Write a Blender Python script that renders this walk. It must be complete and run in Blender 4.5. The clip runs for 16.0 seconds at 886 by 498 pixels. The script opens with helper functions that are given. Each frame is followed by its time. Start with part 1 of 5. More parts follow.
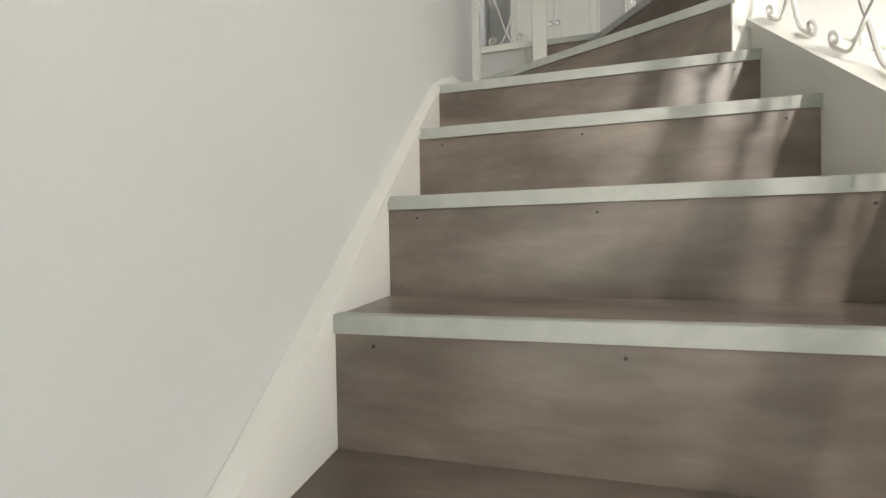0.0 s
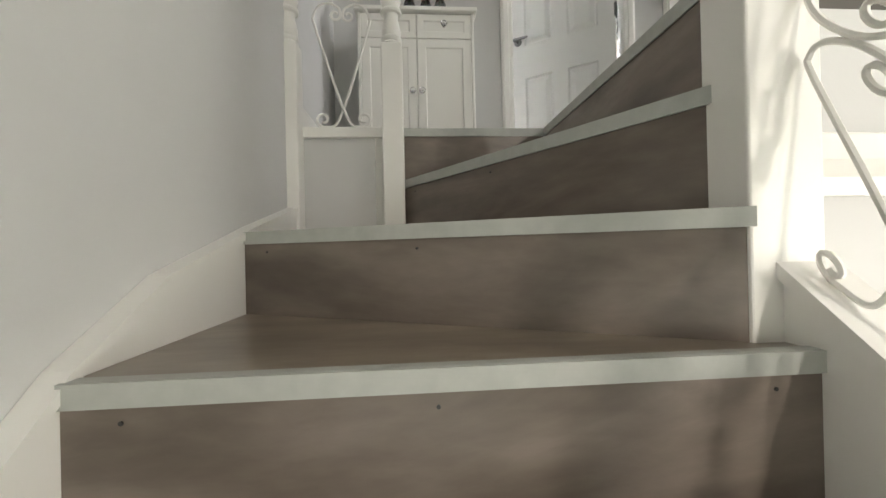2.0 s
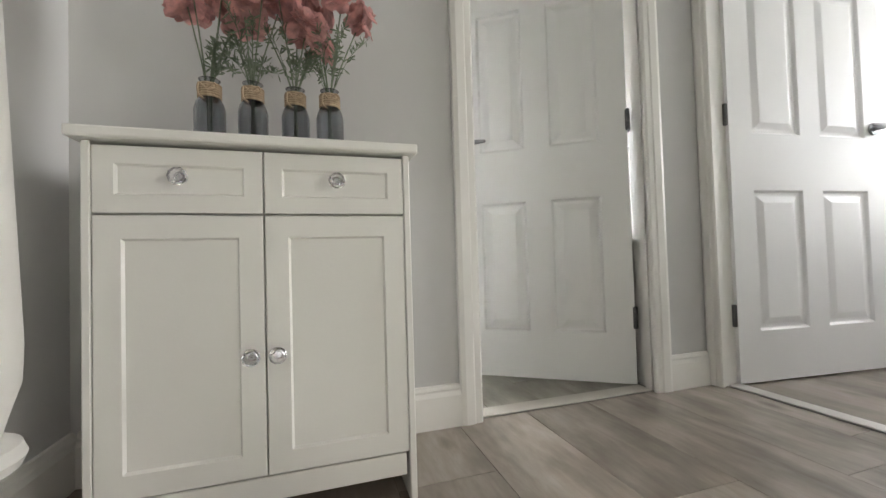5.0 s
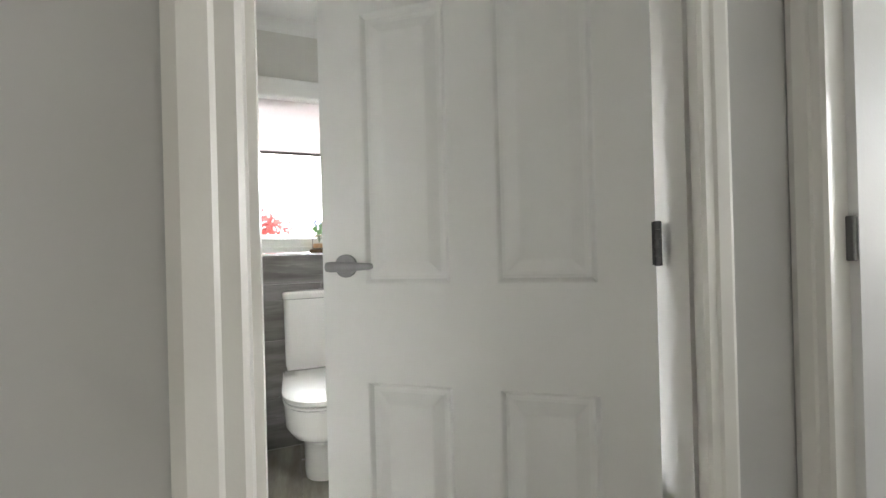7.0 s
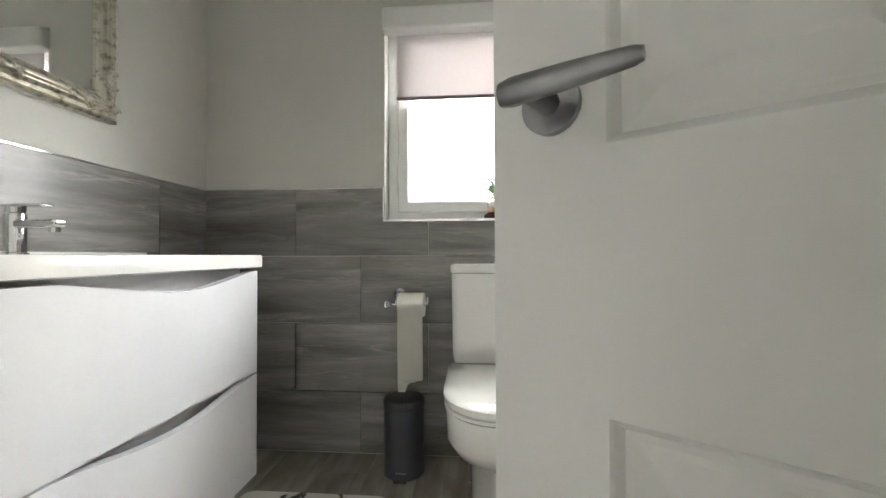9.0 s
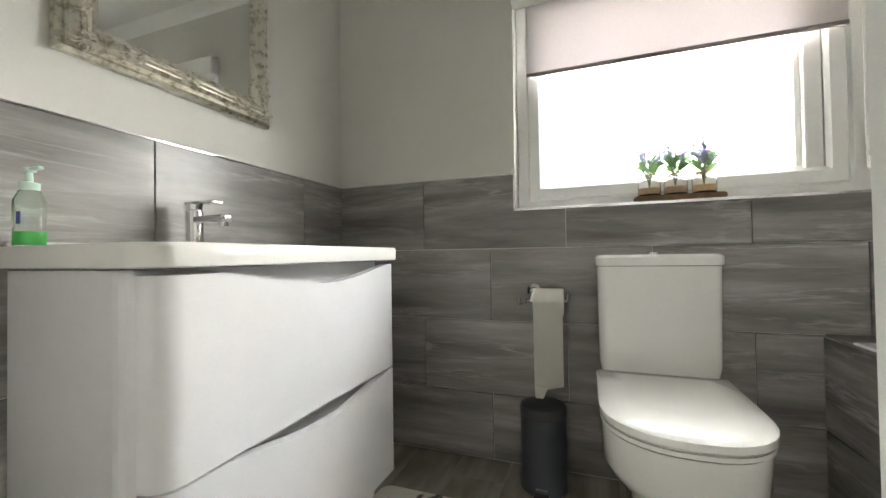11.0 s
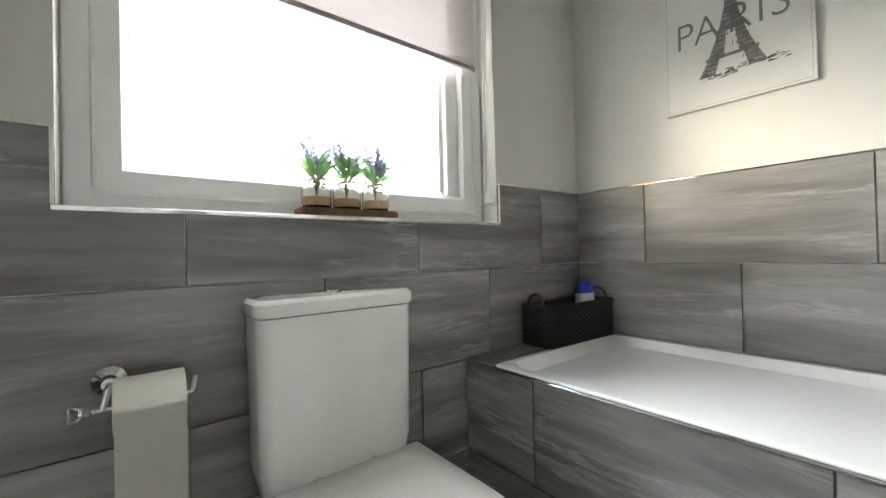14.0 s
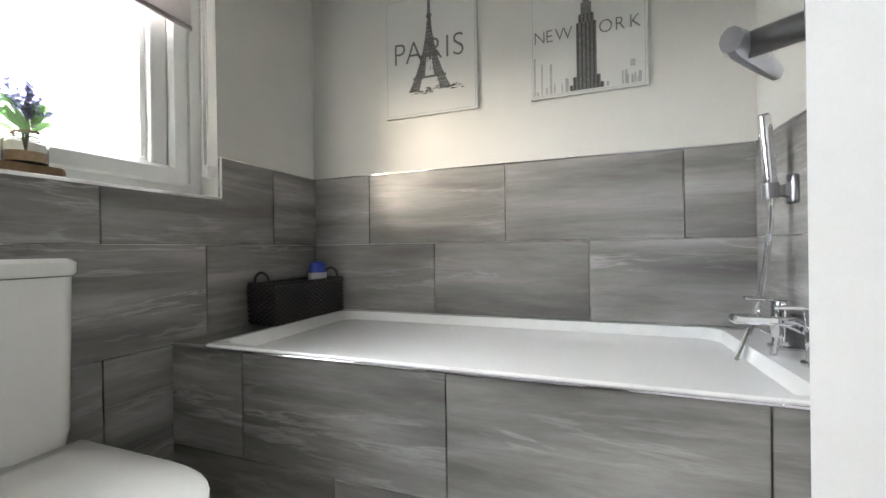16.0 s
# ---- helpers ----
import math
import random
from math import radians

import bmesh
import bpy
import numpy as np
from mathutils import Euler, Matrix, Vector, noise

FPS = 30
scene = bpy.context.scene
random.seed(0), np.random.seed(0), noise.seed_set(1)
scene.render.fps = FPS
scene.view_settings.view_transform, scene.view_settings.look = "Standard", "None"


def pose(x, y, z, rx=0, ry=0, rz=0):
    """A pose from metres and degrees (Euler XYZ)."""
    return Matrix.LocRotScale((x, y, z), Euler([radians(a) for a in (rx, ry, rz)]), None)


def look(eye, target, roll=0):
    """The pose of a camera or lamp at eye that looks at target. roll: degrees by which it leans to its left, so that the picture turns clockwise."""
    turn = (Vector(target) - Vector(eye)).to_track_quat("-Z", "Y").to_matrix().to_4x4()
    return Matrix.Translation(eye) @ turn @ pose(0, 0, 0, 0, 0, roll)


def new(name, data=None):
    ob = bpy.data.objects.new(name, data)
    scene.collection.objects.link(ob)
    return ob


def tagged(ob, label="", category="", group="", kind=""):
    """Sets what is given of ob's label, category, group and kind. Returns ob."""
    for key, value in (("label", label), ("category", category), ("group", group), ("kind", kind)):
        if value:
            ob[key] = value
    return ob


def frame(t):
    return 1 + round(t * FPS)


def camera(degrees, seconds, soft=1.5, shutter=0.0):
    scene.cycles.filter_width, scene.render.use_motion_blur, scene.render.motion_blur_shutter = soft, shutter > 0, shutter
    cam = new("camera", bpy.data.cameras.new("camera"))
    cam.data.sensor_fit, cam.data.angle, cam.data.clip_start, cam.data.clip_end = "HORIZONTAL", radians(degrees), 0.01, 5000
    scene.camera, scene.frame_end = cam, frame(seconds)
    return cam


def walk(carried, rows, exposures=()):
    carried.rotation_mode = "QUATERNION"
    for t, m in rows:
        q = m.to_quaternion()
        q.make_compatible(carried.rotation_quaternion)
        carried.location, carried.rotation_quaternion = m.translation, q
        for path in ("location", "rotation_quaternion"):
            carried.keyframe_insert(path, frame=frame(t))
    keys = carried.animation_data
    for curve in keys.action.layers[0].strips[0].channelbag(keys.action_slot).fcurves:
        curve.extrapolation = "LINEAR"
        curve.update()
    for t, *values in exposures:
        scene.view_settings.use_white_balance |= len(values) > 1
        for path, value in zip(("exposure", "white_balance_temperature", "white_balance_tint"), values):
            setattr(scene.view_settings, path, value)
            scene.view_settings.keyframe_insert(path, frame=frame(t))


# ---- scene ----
cam = camera(96.9, 16.0)
PATH = [
    (0, (0.343, -2.276, -1.115), (-0.127, -0.332, -1.145), -1.0),
    (0.4, (0.375, -2.125, -1.007), (0.174, -0.135, -1.019), -1),
    (0.6, (0.391, -2.047, -0.948), (0.289, -0.050, -0.954), -1),
    (0.8, (0.405, -1.967, -0.883), (0.341, 0.032, -0.887), -0.9),
    (1, (0.418, -1.884, -0.811), (0.386, 0.116, -0.818), -0.9),
    (1.5, (0.435, -1.67, -0.62), (0.512, 0.328, -0.641), -1.0),
    (2, (0.428, -1.467, -0.45), (0.579, 0.528, -0.446), -1.3),
    (2.5, (0.401, -1.3, -0.286), (0.592, 0.691, -0.291), -0.9),
    (3, (0.419, -1.101, -0.096), (0.645, 0.886, -0.111), -0.8),
    (3.5, (0.415, -0.869, 0.051), (0.667, 1.115, 0.078), -1.3),
    (4, (0.457, -0.665, 0.21), (0.765, 1.311, 0.249), -1.5),
    (4.2, (0.479, -0.59, 0.272), (0.842, 1.376, 0.315), -1.6),
    (4.5, (0.51, -0.51, 0.361), (0.922, 1.447, 0.416), -1.7),
    (5, (0.571, -0.336, 0.51), (1.166, 1.573, 0.561), -1.7),
    (5.2, (0.629, -0.268, 0.559), (1.298, 1.616, 0.607), -1.6),
    (7.3, (1.134, 0.489, 1.049), (1.854, 2.354, 1.051), -1.5),
    (7.5, (1.153, 0.585, 1.012), (1.815, 2.471, 1.048), -1.4),
    (8, (1.124, 0.781, 0.991), (1.635, 2.713, 1.06), -0.8),
    (8.5, (1.117, 0.888, 0.989), (1.333, 2.876, 1.01), -0.5),
    (9, (1.131, 0.909, 0.87), (0.976, 2.902, 0.903), -0.2),
    (9.5, (1.119, 0.913, 0.809), (0.676, 2.863, 0.839), -0.2),
    (10, (1.114, 0.91, 0.788), (0.452, 2.797, 0.827), 0.0),
    (12.3, (0.838, 1.563, 0.984), (0.144, 3.438, 1.007), -1.1),
    (12.5, (0.83, 1.688, 0.996), (0.237, 3.598, 1.008), -1.2),
    (13, (0.837, 1.856, 0.989), (0.825, 3.855, 1.029), -1.4),
    (13.5, (0.869, 1.785, 0.985), (1.541, 3.668, 0.996), -1.1),
    (14, (0.842, 1.636, 0.927), (2.088, 3.2, 0.945), -1.4),
    (14.5, (0.855, 1.549, 0.863), (2.421, 2.793, 0.863), -1.3),
    (15, (0.86, 1.501, 0.83), (2.607, 2.475, 0.839), -1.1),
    (15.5, (0.875, 1.449, 0.831), (2.702, 2.265, 0.826), -0.8),
    (16, (0.881, 1.444, 0.847), (2.761, 2.126, 0.843), -0.8),
]
walk(cam, [(t, look(eye, target, roll)) for t, eye, target, roll in PATH], [(0, 0.9, 6600, 10), (0.5, 0.84, 6650, 10), (1.0, 0.72, 6650, 10), (1.5, 0.66, 6700, 10), (2.0, 0.8, 6700, 10), (3.0, 1.2, 6850, 11), (3.5, 1.12, 6850, 11), (4.2, 0.9, 6750, 11), (5.2, 0.9, 6700, 11), (7.3, 0.55, 6700, 10), (9, 0.2, 6950, 10), (12.3, 0.22, 7100, 9), (13.0, 0.42, 7000, 8), (13.5, 0.45, 7000, 3), (14, 0.1, 6700, 6), (14.5, -0.05, 6650, 10), (16, -0.05, 6650, 10)])

# ---- world and light ----
SUN_TO = Vector((0.78, -0.60, -0.12)).normalized()
world = bpy.data.worlds.new("sky")
scene.world = world
world.use_nodes = True
wn = world.node_tree.nodes
sky = wn.new("ShaderNodeTexSky")
sky.sky_type = "NISHITA"
sky.sun_disc = False
sky.sun_elevation = math.asin(-SUN_TO.z)
sky.sun_rotation = math.atan2(-SUN_TO.x, -SUN_TO.y)
world.node_tree.links.new(sky.outputs[0], wn["Background"].inputs[0])
wn["Background"].inputs[1].default_value = 0.15
sun_data = bpy.data.lights.new("sun", "SUN")
sun_data.energy, sun_data.angle, sun_data.color = 5.0, radians(20), (1.0, 0.88, 0.74)
sun = new("sun", sun_data)
sun.matrix_world = look((0, 0, 8), Vector((0, 0, 8)) + SUN_TO)


def area_lamp(name, eye, target, w, h, energy, color):
    d = bpy.data.lights.new(name, "AREA")
    d.shape, d.size, d.size_y, d.energy, d.color = "RECTANGLE", w, h, energy, color
    ob = new(name, d)
    ob.matrix_world = look(eye, target)
    return ob


# added fill for the lower flight; no door or window is known there
area_lamp("added_fill_lower_flight", (0.85, -4.46, -1.5), (0.7, 0, -0.9), 1.0, 1.9, 7, (1.0, 0.98, 0.95))
# small unseen lamp, added to cast soft scroll shadows on risers and newel
area_lamp("added_scroll_shadow_lamp", (2.52, -5.2, 1.0), (0.62, -0.9, -0.7), 0.30, 0.30, 95, (1.0, 0.94, 0.86))
# fill from the right, added to brighten the left stair wall; source unseen
area_lamp("added_fill_stair_wall", (2.86, -2.5, -0.58), (0, -2.0, -0.65), 1.8, 1.7, 30, (1.0, 0.965, 0.92))
# second added fill, for the landing floor and bathroom door; source unseen
area_lamp("added_fill_landing", (2.86, -1.75, 1.15), (1.2, 0.5, 0.3), 0.9, 1.3, 16, (1.0, 0.98, 0.97))
area_lamp("bedroom_window_daylight", (4.86, 0.1, 1.45), (0, 0.1, 0.6), 0.9, 1.2, 40, (0.95, 0.96, 1.0))


# ---- materials ----
def nodes_of(name, rough=0.5, metal=0.0, coat=0.0):
    m = bpy.data.materials.new(name)
    m.use_nodes = True
    nt = m.node_tree
    b = nt.nodes["Principled BSDF"]
    b.inputs["Roughness"].default_value = rough
    b.inputs["Metallic"].default_value = metal
    b.inputs["Coat Weight"].default_value = coat
    return m, nt, b


def mapped(nt, scale, random_shift=False):
    tc = nt.nodes.new("ShaderNodeTexCoord")
    mp = nt.nodes.new("ShaderNodeMapping")
    mp.inputs["Scale"].default_value = scale
    nt.links.new(tc.outputs["Object"], mp.inputs["Vector"])
    if random_shift:
        oi = nt.nodes.new("ShaderNodeObjectInfo")
        mul = nt.nodes.new("ShaderNodeVectorMath")
        mul.operation = "SCALE"
        mul.inputs[0].default_value = (17.0, 23.0, 31.0)
        nt.links.new(oi.outputs["Random"], mul.inputs["Scale"])
        nt.links.new(mul.outputs[0], mp.inputs["Location"])
    return mp


def noise_of(nt, vec, scale, detail=4, rough=0.55, distortion=0.0):
    n = nt.nodes.new("ShaderNodeTexNoise")
    n.inputs["Scale"].default_value = scale
    n.inputs["Detail"].default_value = detail
    n.inputs["Roughness"].default_value = rough
    n.inputs["Distortion"].default_value = distortion
    nt.links.new(vec.outputs[0], n.inputs["Vector"])
    return n


def ramp_of(nt, src, stops):
    r = nt.nodes.new("ShaderNodeValToRGB")
    while len(r.color_ramp.elements) < len(stops):
        r.color_ramp.elements.new(0.5)
    for e, (p, c) in zip(r.color_ramp.elements, stops):
        e.position = p
        e.color = (*c, 1) if len(c) == 3 else c
    nt.links.new(src, r.inputs[0])
    return r


def mix_of(nt, a, b, fac, mode="MIX"):
    m = nt.nodes.new("ShaderNodeMix")
    m.data_type, m.blend_type = "RGBA", mode
    for sock, val in ((m.inputs[6], a), (m.inputs[7], b), (m.inputs[0], fac)):
        if isinstance(val, (int, float)):
            sock.default_value = val
        elif isinstance(val, tuple):
            sock.default_value = (*val, 1)
        else:
            nt.links.new(val, sock)
    return m


def bump_of(nt, b, src, strength, dist=0.002):
    bp = nt.nodes.new("ShaderNodeBump")
    bp.inputs["Strength"].default_value = strength
    bp.inputs["Distance"].default_value = dist
    nt.links.new(src, bp.inputs["Height"])
    nt.links.new(bp.outputs[0], b.inputs["Normal"])


def paint(name, c, rough=0.6, vary=0.06, bump=0.15, coat=0.0):
    m, nt, b = nodes_of(name, rough, 0, coat)
    v = mapped(nt, (1, 1, 1))
    n = noise_of(nt, v, 2.2, 5)
    lo = tuple(q * (1 - vary) for q in c)
    r = ramp_of(nt, n.outputs[0], [(0.3, lo), (0.7, c)])
    nt.links.new(r.outputs[0], b.inputs["Base Color"])
    f = noise_of(nt, v, 160, 3)
    bump_of(nt, b, f.outputs[0], bump, 0.001)
    rr = nt.nodes.new("ShaderNodeMapRange")
    rr.inputs[3].default_value, rr.inputs[4].default_value = max(rough - 0.07, 0.02), rough + 0.07
    nt.links.new(n.outputs[0], rr.inputs[0])
    nt.links.new(rr.outputs[0], b.inputs["Roughness"])
    return m


def wood(name, dark, mid, light, axis="Y", knots=True, rough=0.38, rand=True, stretch=9.0):
    m, nt, b = nodes_of(name, rough)
    sc = {"X": (1, stretch, stretch), "Y": (stretch, 1, stretch)}[axis]
    v = mapped(nt, sc, rand)
    n1 = noise_of(nt, v, 1.6, 6, 0.6, 0.6)
    n2 = noise_of(nt, v, 9.0, 5, 0.65, 0.3)
    r1 = ramp_of(nt, n1.outputs[0], [(0.28, dark), (0.5, mid), (0.75, light)])
    r2 = ramp_of(nt, n2.outputs[0], [(0.3, (0.72, 0.7, 0.68)), (0.65, (1, 1, 1))])
    mx = mix_of(nt, r1.outputs[0], r2.outputs[0], 0.6, "MULTIPLY")
    out = mx.outputs[2]
    if knots:
        kv = mapped(nt, {"X": (2.2, 5, 5), "Y": (5, 2.2, 5)}[axis], rand)
        vo = nt.nodes.new("ShaderNodeTexVoronoi")
        vo.inputs["Scale"].default_value = 0.9
        nt.links.new(kv.outputs[0], vo.inputs["Vector"])
        kr = ramp_of(nt, vo.outputs["Distance"], [(0.0, (0.32, 0.27, 0.24)), (0.05, (0.45, 0.4, 0.37)), (0.13, (1, 1, 1))])
        mx2 = mix_of(nt, out, kr.outputs[0], 0.75, "MULTIPLY")
        out = mx2.outputs[2]
    blot = noise_of(nt, mapped(nt, {"X": (2.5, 6, 6), "Y": (6, 2.5, 6)}[axis], rand), 1.4, 3, 0.5)
    br = ramp_of(nt, blot.outputs[0], [(0.32, (0.60, 0.57, 0.54)), (0.60, (1.10, 1.09, 1.08))])
    out = mix_of(nt, out, br.outputs[0], 0.85, "MULTIPLY").outputs[2]
    if rand:
        oi = nt.nodes.new("ShaderNodeObjectInfo")
        rv = ramp_of(nt, oi.outputs["Random"], [(0.0, (0.84, 0.83, 0.82)), (1.0, (1.06, 1.05, 1.04))])
        out = mix_of(nt, out, rv.outputs[0], 1.0, "MULTIPLY").outputs[2]
    nt.links.new(out, b.inputs["Base Color"])
    bump_of(nt, b, n2.outputs[0], 0.12, 0.001)
    return m


def vein_tile(name, axis):
    """Grey porcelain: soft clouded bands with thin pale wisps along axis."""
    m, nt, b = nodes_of(name, 0.27)
    sc = {"X": (1.0, 5, 9), "Y": (5, 1.0, 9), "F": (7.5, 1.0, 5)}[axis]
    v = mapped(nt, sc, True)
    band = noise_of(nt, v, 1.15, 6, 0.6, 0.3)
    r1 = ramp_of(nt, band.outputs[0], [(0.30, (0.125, 0.119, 0.110)), (0.44, (0.19, 0.183, 0.171)), (0.56, (0.265, 0.257, 0.243)), (0.74, (0.40, 0.39, 0.37))])
    wisp = noise_of(nt, v, 1.5, 6, 0.6, 0.3)
    r2 = ramp_of(nt, wisp.outputs[0], [(0.485, (0, 0, 0)), (0.515, (1, 1, 1)), (0.55, (0, 0, 0))])
    gate = ramp_of(nt, noise_of(nt, v, 1.1, 3, 0.6).outputs[0], [(0.50, (0, 0, 0)), (0.66, (0.55, 0.55, 0.55))])
    g = mix_of(nt, r2.outputs[0], gate.outputs[0], 1.0, "MULTIPLY")
    mx = mix_of(nt, r1.outputs[0], (0.52, 0.51, 0.49), g.outputs[2])
    grain = noise_of(nt, v, 11, 6, 0.7)
    gr = ramp_of(nt, grain.outputs[0], [(0.3, (0.86, 0.86, 0.86)), (0.7, (1.1, 1.1, 1.1))])
    mx = mix_of(nt, mx.outputs[2], gr.outputs[0], 0.8, "MULTIPLY")
    oi = nt.nodes.new("ShaderNodeObjectInfo")
    rv = ramp_of(nt, oi.outputs["Random"], [(0, (0.9, 0.9, 0.9)), (1, (1.08, 1.08, 1.08))])
    mx2 = mix_of(nt, mx.outputs[2], rv.outputs[0], 1.0, "MULTIPLY")
    nt.links.new(mx2.outputs[2], b.inputs["Base Color"])
    bump_of(nt, b, grain.outputs[0], 0.06, 0.001)
    return m


def plain(name, c, rough=0.5, metal=0.0, coat=0.0, vary=0.08, scale=14):
    m, nt, b = nodes_of(name, rough, metal, coat)
    v = mapped(nt, (1, 1, 1))
    n = noise_of(nt, v, scale, 4)
    r = ramp_of(nt, n.outputs[0], [(0.3, tuple(q * (1 - vary) for q in c)), (0.7, c)])
    nt.links.new(r.outputs[0], b.inputs["Base Color"])
    return m


def glass(name, c=(1, 1, 1), rough=0.0):
    m, nt, b = nodes_of(name, rough)
    b.inputs["Base Color"].default_value = (*c, 1)
    b.inputs["Transmission Weight"].default_value = 1.0
    b.inputs["IOR"].default_value = 1.45
    return m


WALL = paint("grey_wall_paint", (0.60, 0.595, 0.585), 0.75)
BATHWALL = paint("bathroom_wall_paint", (0.63, 0.62, 0.58), 0.7)
CEIL = paint("ceiling_paint", (0.8, 0.8, 0.78), 0.8)
TRIM = paint("white_gloss_paint", (0.80, 0.785, 0.745), 0.32, 0.04, 0.1)
DOORP = paint("white_door_paint", (0.80, 0.80, 0.795), 0.38, 0.03, 0.25)
CABP = paint("cabinet_white", (0.80, 0.79, 0.75), 0.42, 0.03, 0.1)
GLOSSW = plain("gloss_white_lacquer", (0.80, 0.80, 0.815), 0.18, 0, 0.3, 0.02)
CERAMIC = plain("white_ceramic", (0.82, 0.81, 0.78), 0.09, 0, 0.5, 0.02)
ACRYL = plain("white_acrylic", (0.84, 0.84, 0.83), 0.12, 0, 0.4, 0.02)
UPVC = plain("white_upvc", (0.8, 0.8, 0.78), 0.3, 0, 0, 0.04)
CHROME = plain("chrome", (0.75, 0.75, 0.77), 0.07, 1.0, 0, 0.04)
STEEL = plain("brushed_steel", (0.30, 0.30, 0.31), 0.3, 1.0, 0, 0.15, 60)
HINGE = plain("hinge_steel", (0.17, 0.17, 0.17), 0.35, 1.0, 0, 0.2, 60)
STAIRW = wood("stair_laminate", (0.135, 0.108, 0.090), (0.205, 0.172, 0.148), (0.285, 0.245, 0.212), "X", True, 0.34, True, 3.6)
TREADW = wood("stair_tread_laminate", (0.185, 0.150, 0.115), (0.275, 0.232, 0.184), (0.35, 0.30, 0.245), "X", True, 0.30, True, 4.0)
PLANK = wood("landing_laminate", (0.27, 0.235, 0.20), (0.36, 0.32, 0.28), (0.43, 0.39, 0.345), "Y", True, 0.22, True, 5.0)
BPLANK = wood("bathroom_plank_tile", (0.20, 0.19, 0.155), (0.31, 0.30, 0.255), (0.42, 0.41, 0.36), "Y", False, 0.28, True, 7.0)
TAPE = plain("grey_nosing_strip", (0.42, 0.43, 0.40), 0.42, 0.0, 0, 0.12, 30)
GROUT = plain("grey_grout", (0.17, 0.165, 0.155), 0.85, 0, 0, 0.15, 40)
SUBFLOOR = plain("dark_underfloor", (0.10, 0.09, 0.08), 0.8)
TILEX, TILEY, TILEF = vein_tile("streaked_tile_x", "X"), vein_tile("streaked_tile_y", "Y"), vein_tile("streaked_tile_floor", "F")
DARKPL = plain("dark_navy_metal", (0.028, 0.032, 0.042), 0.4, 0.0, 0, 0.2)
BLACKPL = plain("black_plastic", (0.02, 0.02, 0.022), 0.35)
PAPER = paint("toilet_paper", (0.88, 0.86, 0.79), 0.9, 0.04, 0.4)
GLASS = glass("clear_glass")
SMOKE = glass("smoked_glass", (0.52, 0.54, 0.56))
CRYSTAL = glass("cut_crystal", (0.95, 0.95, 0.97))
MIRROR = plain("mirror_silver", (0.86, 0.88, 0.86), 0.01, 1.0, 0, 0.0)
TWINE = plain("jute_twine", (0.48, 0.36, 0.24), 0.9, 0, 0, 0.35, 90)
SAND = plain("terracotta_filling", (0.72, 0.46, 0.28), 0.9, 0, 0, 0.3, 120)
BARK = plain("rough_bark", (0.19, 0.115, 0.06), 0.9, 0, 0, 0.45, 40)
LEAF = plain("green_leaf", (0.14, 0.25, 0.10), 0.55, 0, 0, 0.35, 30)
SAGE = plain("grey_green_leaf", (0.26, 0.32, 0.22), 0.65, 0, 0, 0.3, 30)
LAVENDER = plain("lavender_flower", (0.31, 0.31, 0.45), 0.7, 0, 0, 0.3, 60)
PINK = plain("pink_petal", (0.86, 0.50, 0.47), 0.6, 0, 0, 0.5, 45)
REDLEAF = plain("red_leaf", (0.55, 0.13, 0.12), 0.6, 0, 0, 0.4, 3)
for leafy in (LEAF, SAGE, LAVENDER, PINK, REDLEAF):
    lt = leafy.node_tree
    base = lt.nodes["Principled BSDF"]
    through_leaf = lt.nodes.new("ShaderNodeBsdfTranslucent")
    blend = lt.nodes.new("ShaderNodeMixShader")
    blend.inputs[0].default_value = 0.55
    lt.links.new(base.inputs["Base Color"].links[0].from_socket, through_leaf.inputs[0])
    lt.links.new(base.outputs[0], blend.inputs[1])
    lt.links.new(through_leaf.outputs[0], blend.inputs[2])
    lt.links.new(blend.outputs[0], lt.nodes["Material Output"].inputs[0])
WICKER = plain("dark_wicker", (0.028, 0.02, 0.02), 0.55, 0, 0, 0.4, 90)
BLUEPL = plain("blue_cap", (0.012, 0.03, 0.30), 0.3)
WHITEPL = plain("white_plastic", (0.8, 0.8, 0.8), 0.35)
GREENLIQ = plain("green_soap", (0.10, 0.62, 0.14), 0.15)
CANVAS = paint("canvas_print", (0.62, 0.62, 0.59), 0.75, 0.04, 0.4)
INK = plain("charcoal_ink", (0.085, 0.083, 0.078), 0.8, 0, 0, 0.4, 60)
INKL = plain("pale_grey_ink", (0.43, 0.425, 0.41), 0.8, 0, 0, 0.3, 40)
INKM = plain("grey_ink", (0.20, 0.197, 0.19), 0.8, 0, 0, 0.45, 70)
FABRIC = paint("dark_bedding", (0.05, 0.05, 0.055), 0.9)
LINEN = paint("white_bedding", (0.78, 0.78, 0.79), 0.9, 0.05, 0.4)
GRASS = plain("lawn", (0.06, 0.10, 0.03), 0.9, 0, 0, 0.4, 3)


def blind_material():
    m, nt, b = nodes_of("blind_fabric", 0.9)
    v = mapped(nt, (1, 1, 1))
    n = noise_of(nt, v, 300, 2)
    r = ramp_of(nt, n.outputs[0], [(0.3, (0.68, 0.645, 0.645)), (0.7, (0.74, 0.705, 0.705))])
    nt.links.new(r.outputs[0], b.inputs["Base Color"])
    tr = nt.nodes.new("ShaderNodeBsdfTranslucent")
    nt.links.new(r.outputs[0], tr.inputs[0])
    mx = nt.nodes.new("ShaderNodeMixShader")
    mx.inputs[0].default_value = 0.22
    out = nt.nodes["Material Output"]
    nt.links.new(b.outputs[0], mx.inputs[1])
    nt.links.new(tr.outputs[0], mx.inputs[2])
    nt.links.new(mx.outputs[0], out.inputs[0])
    return m


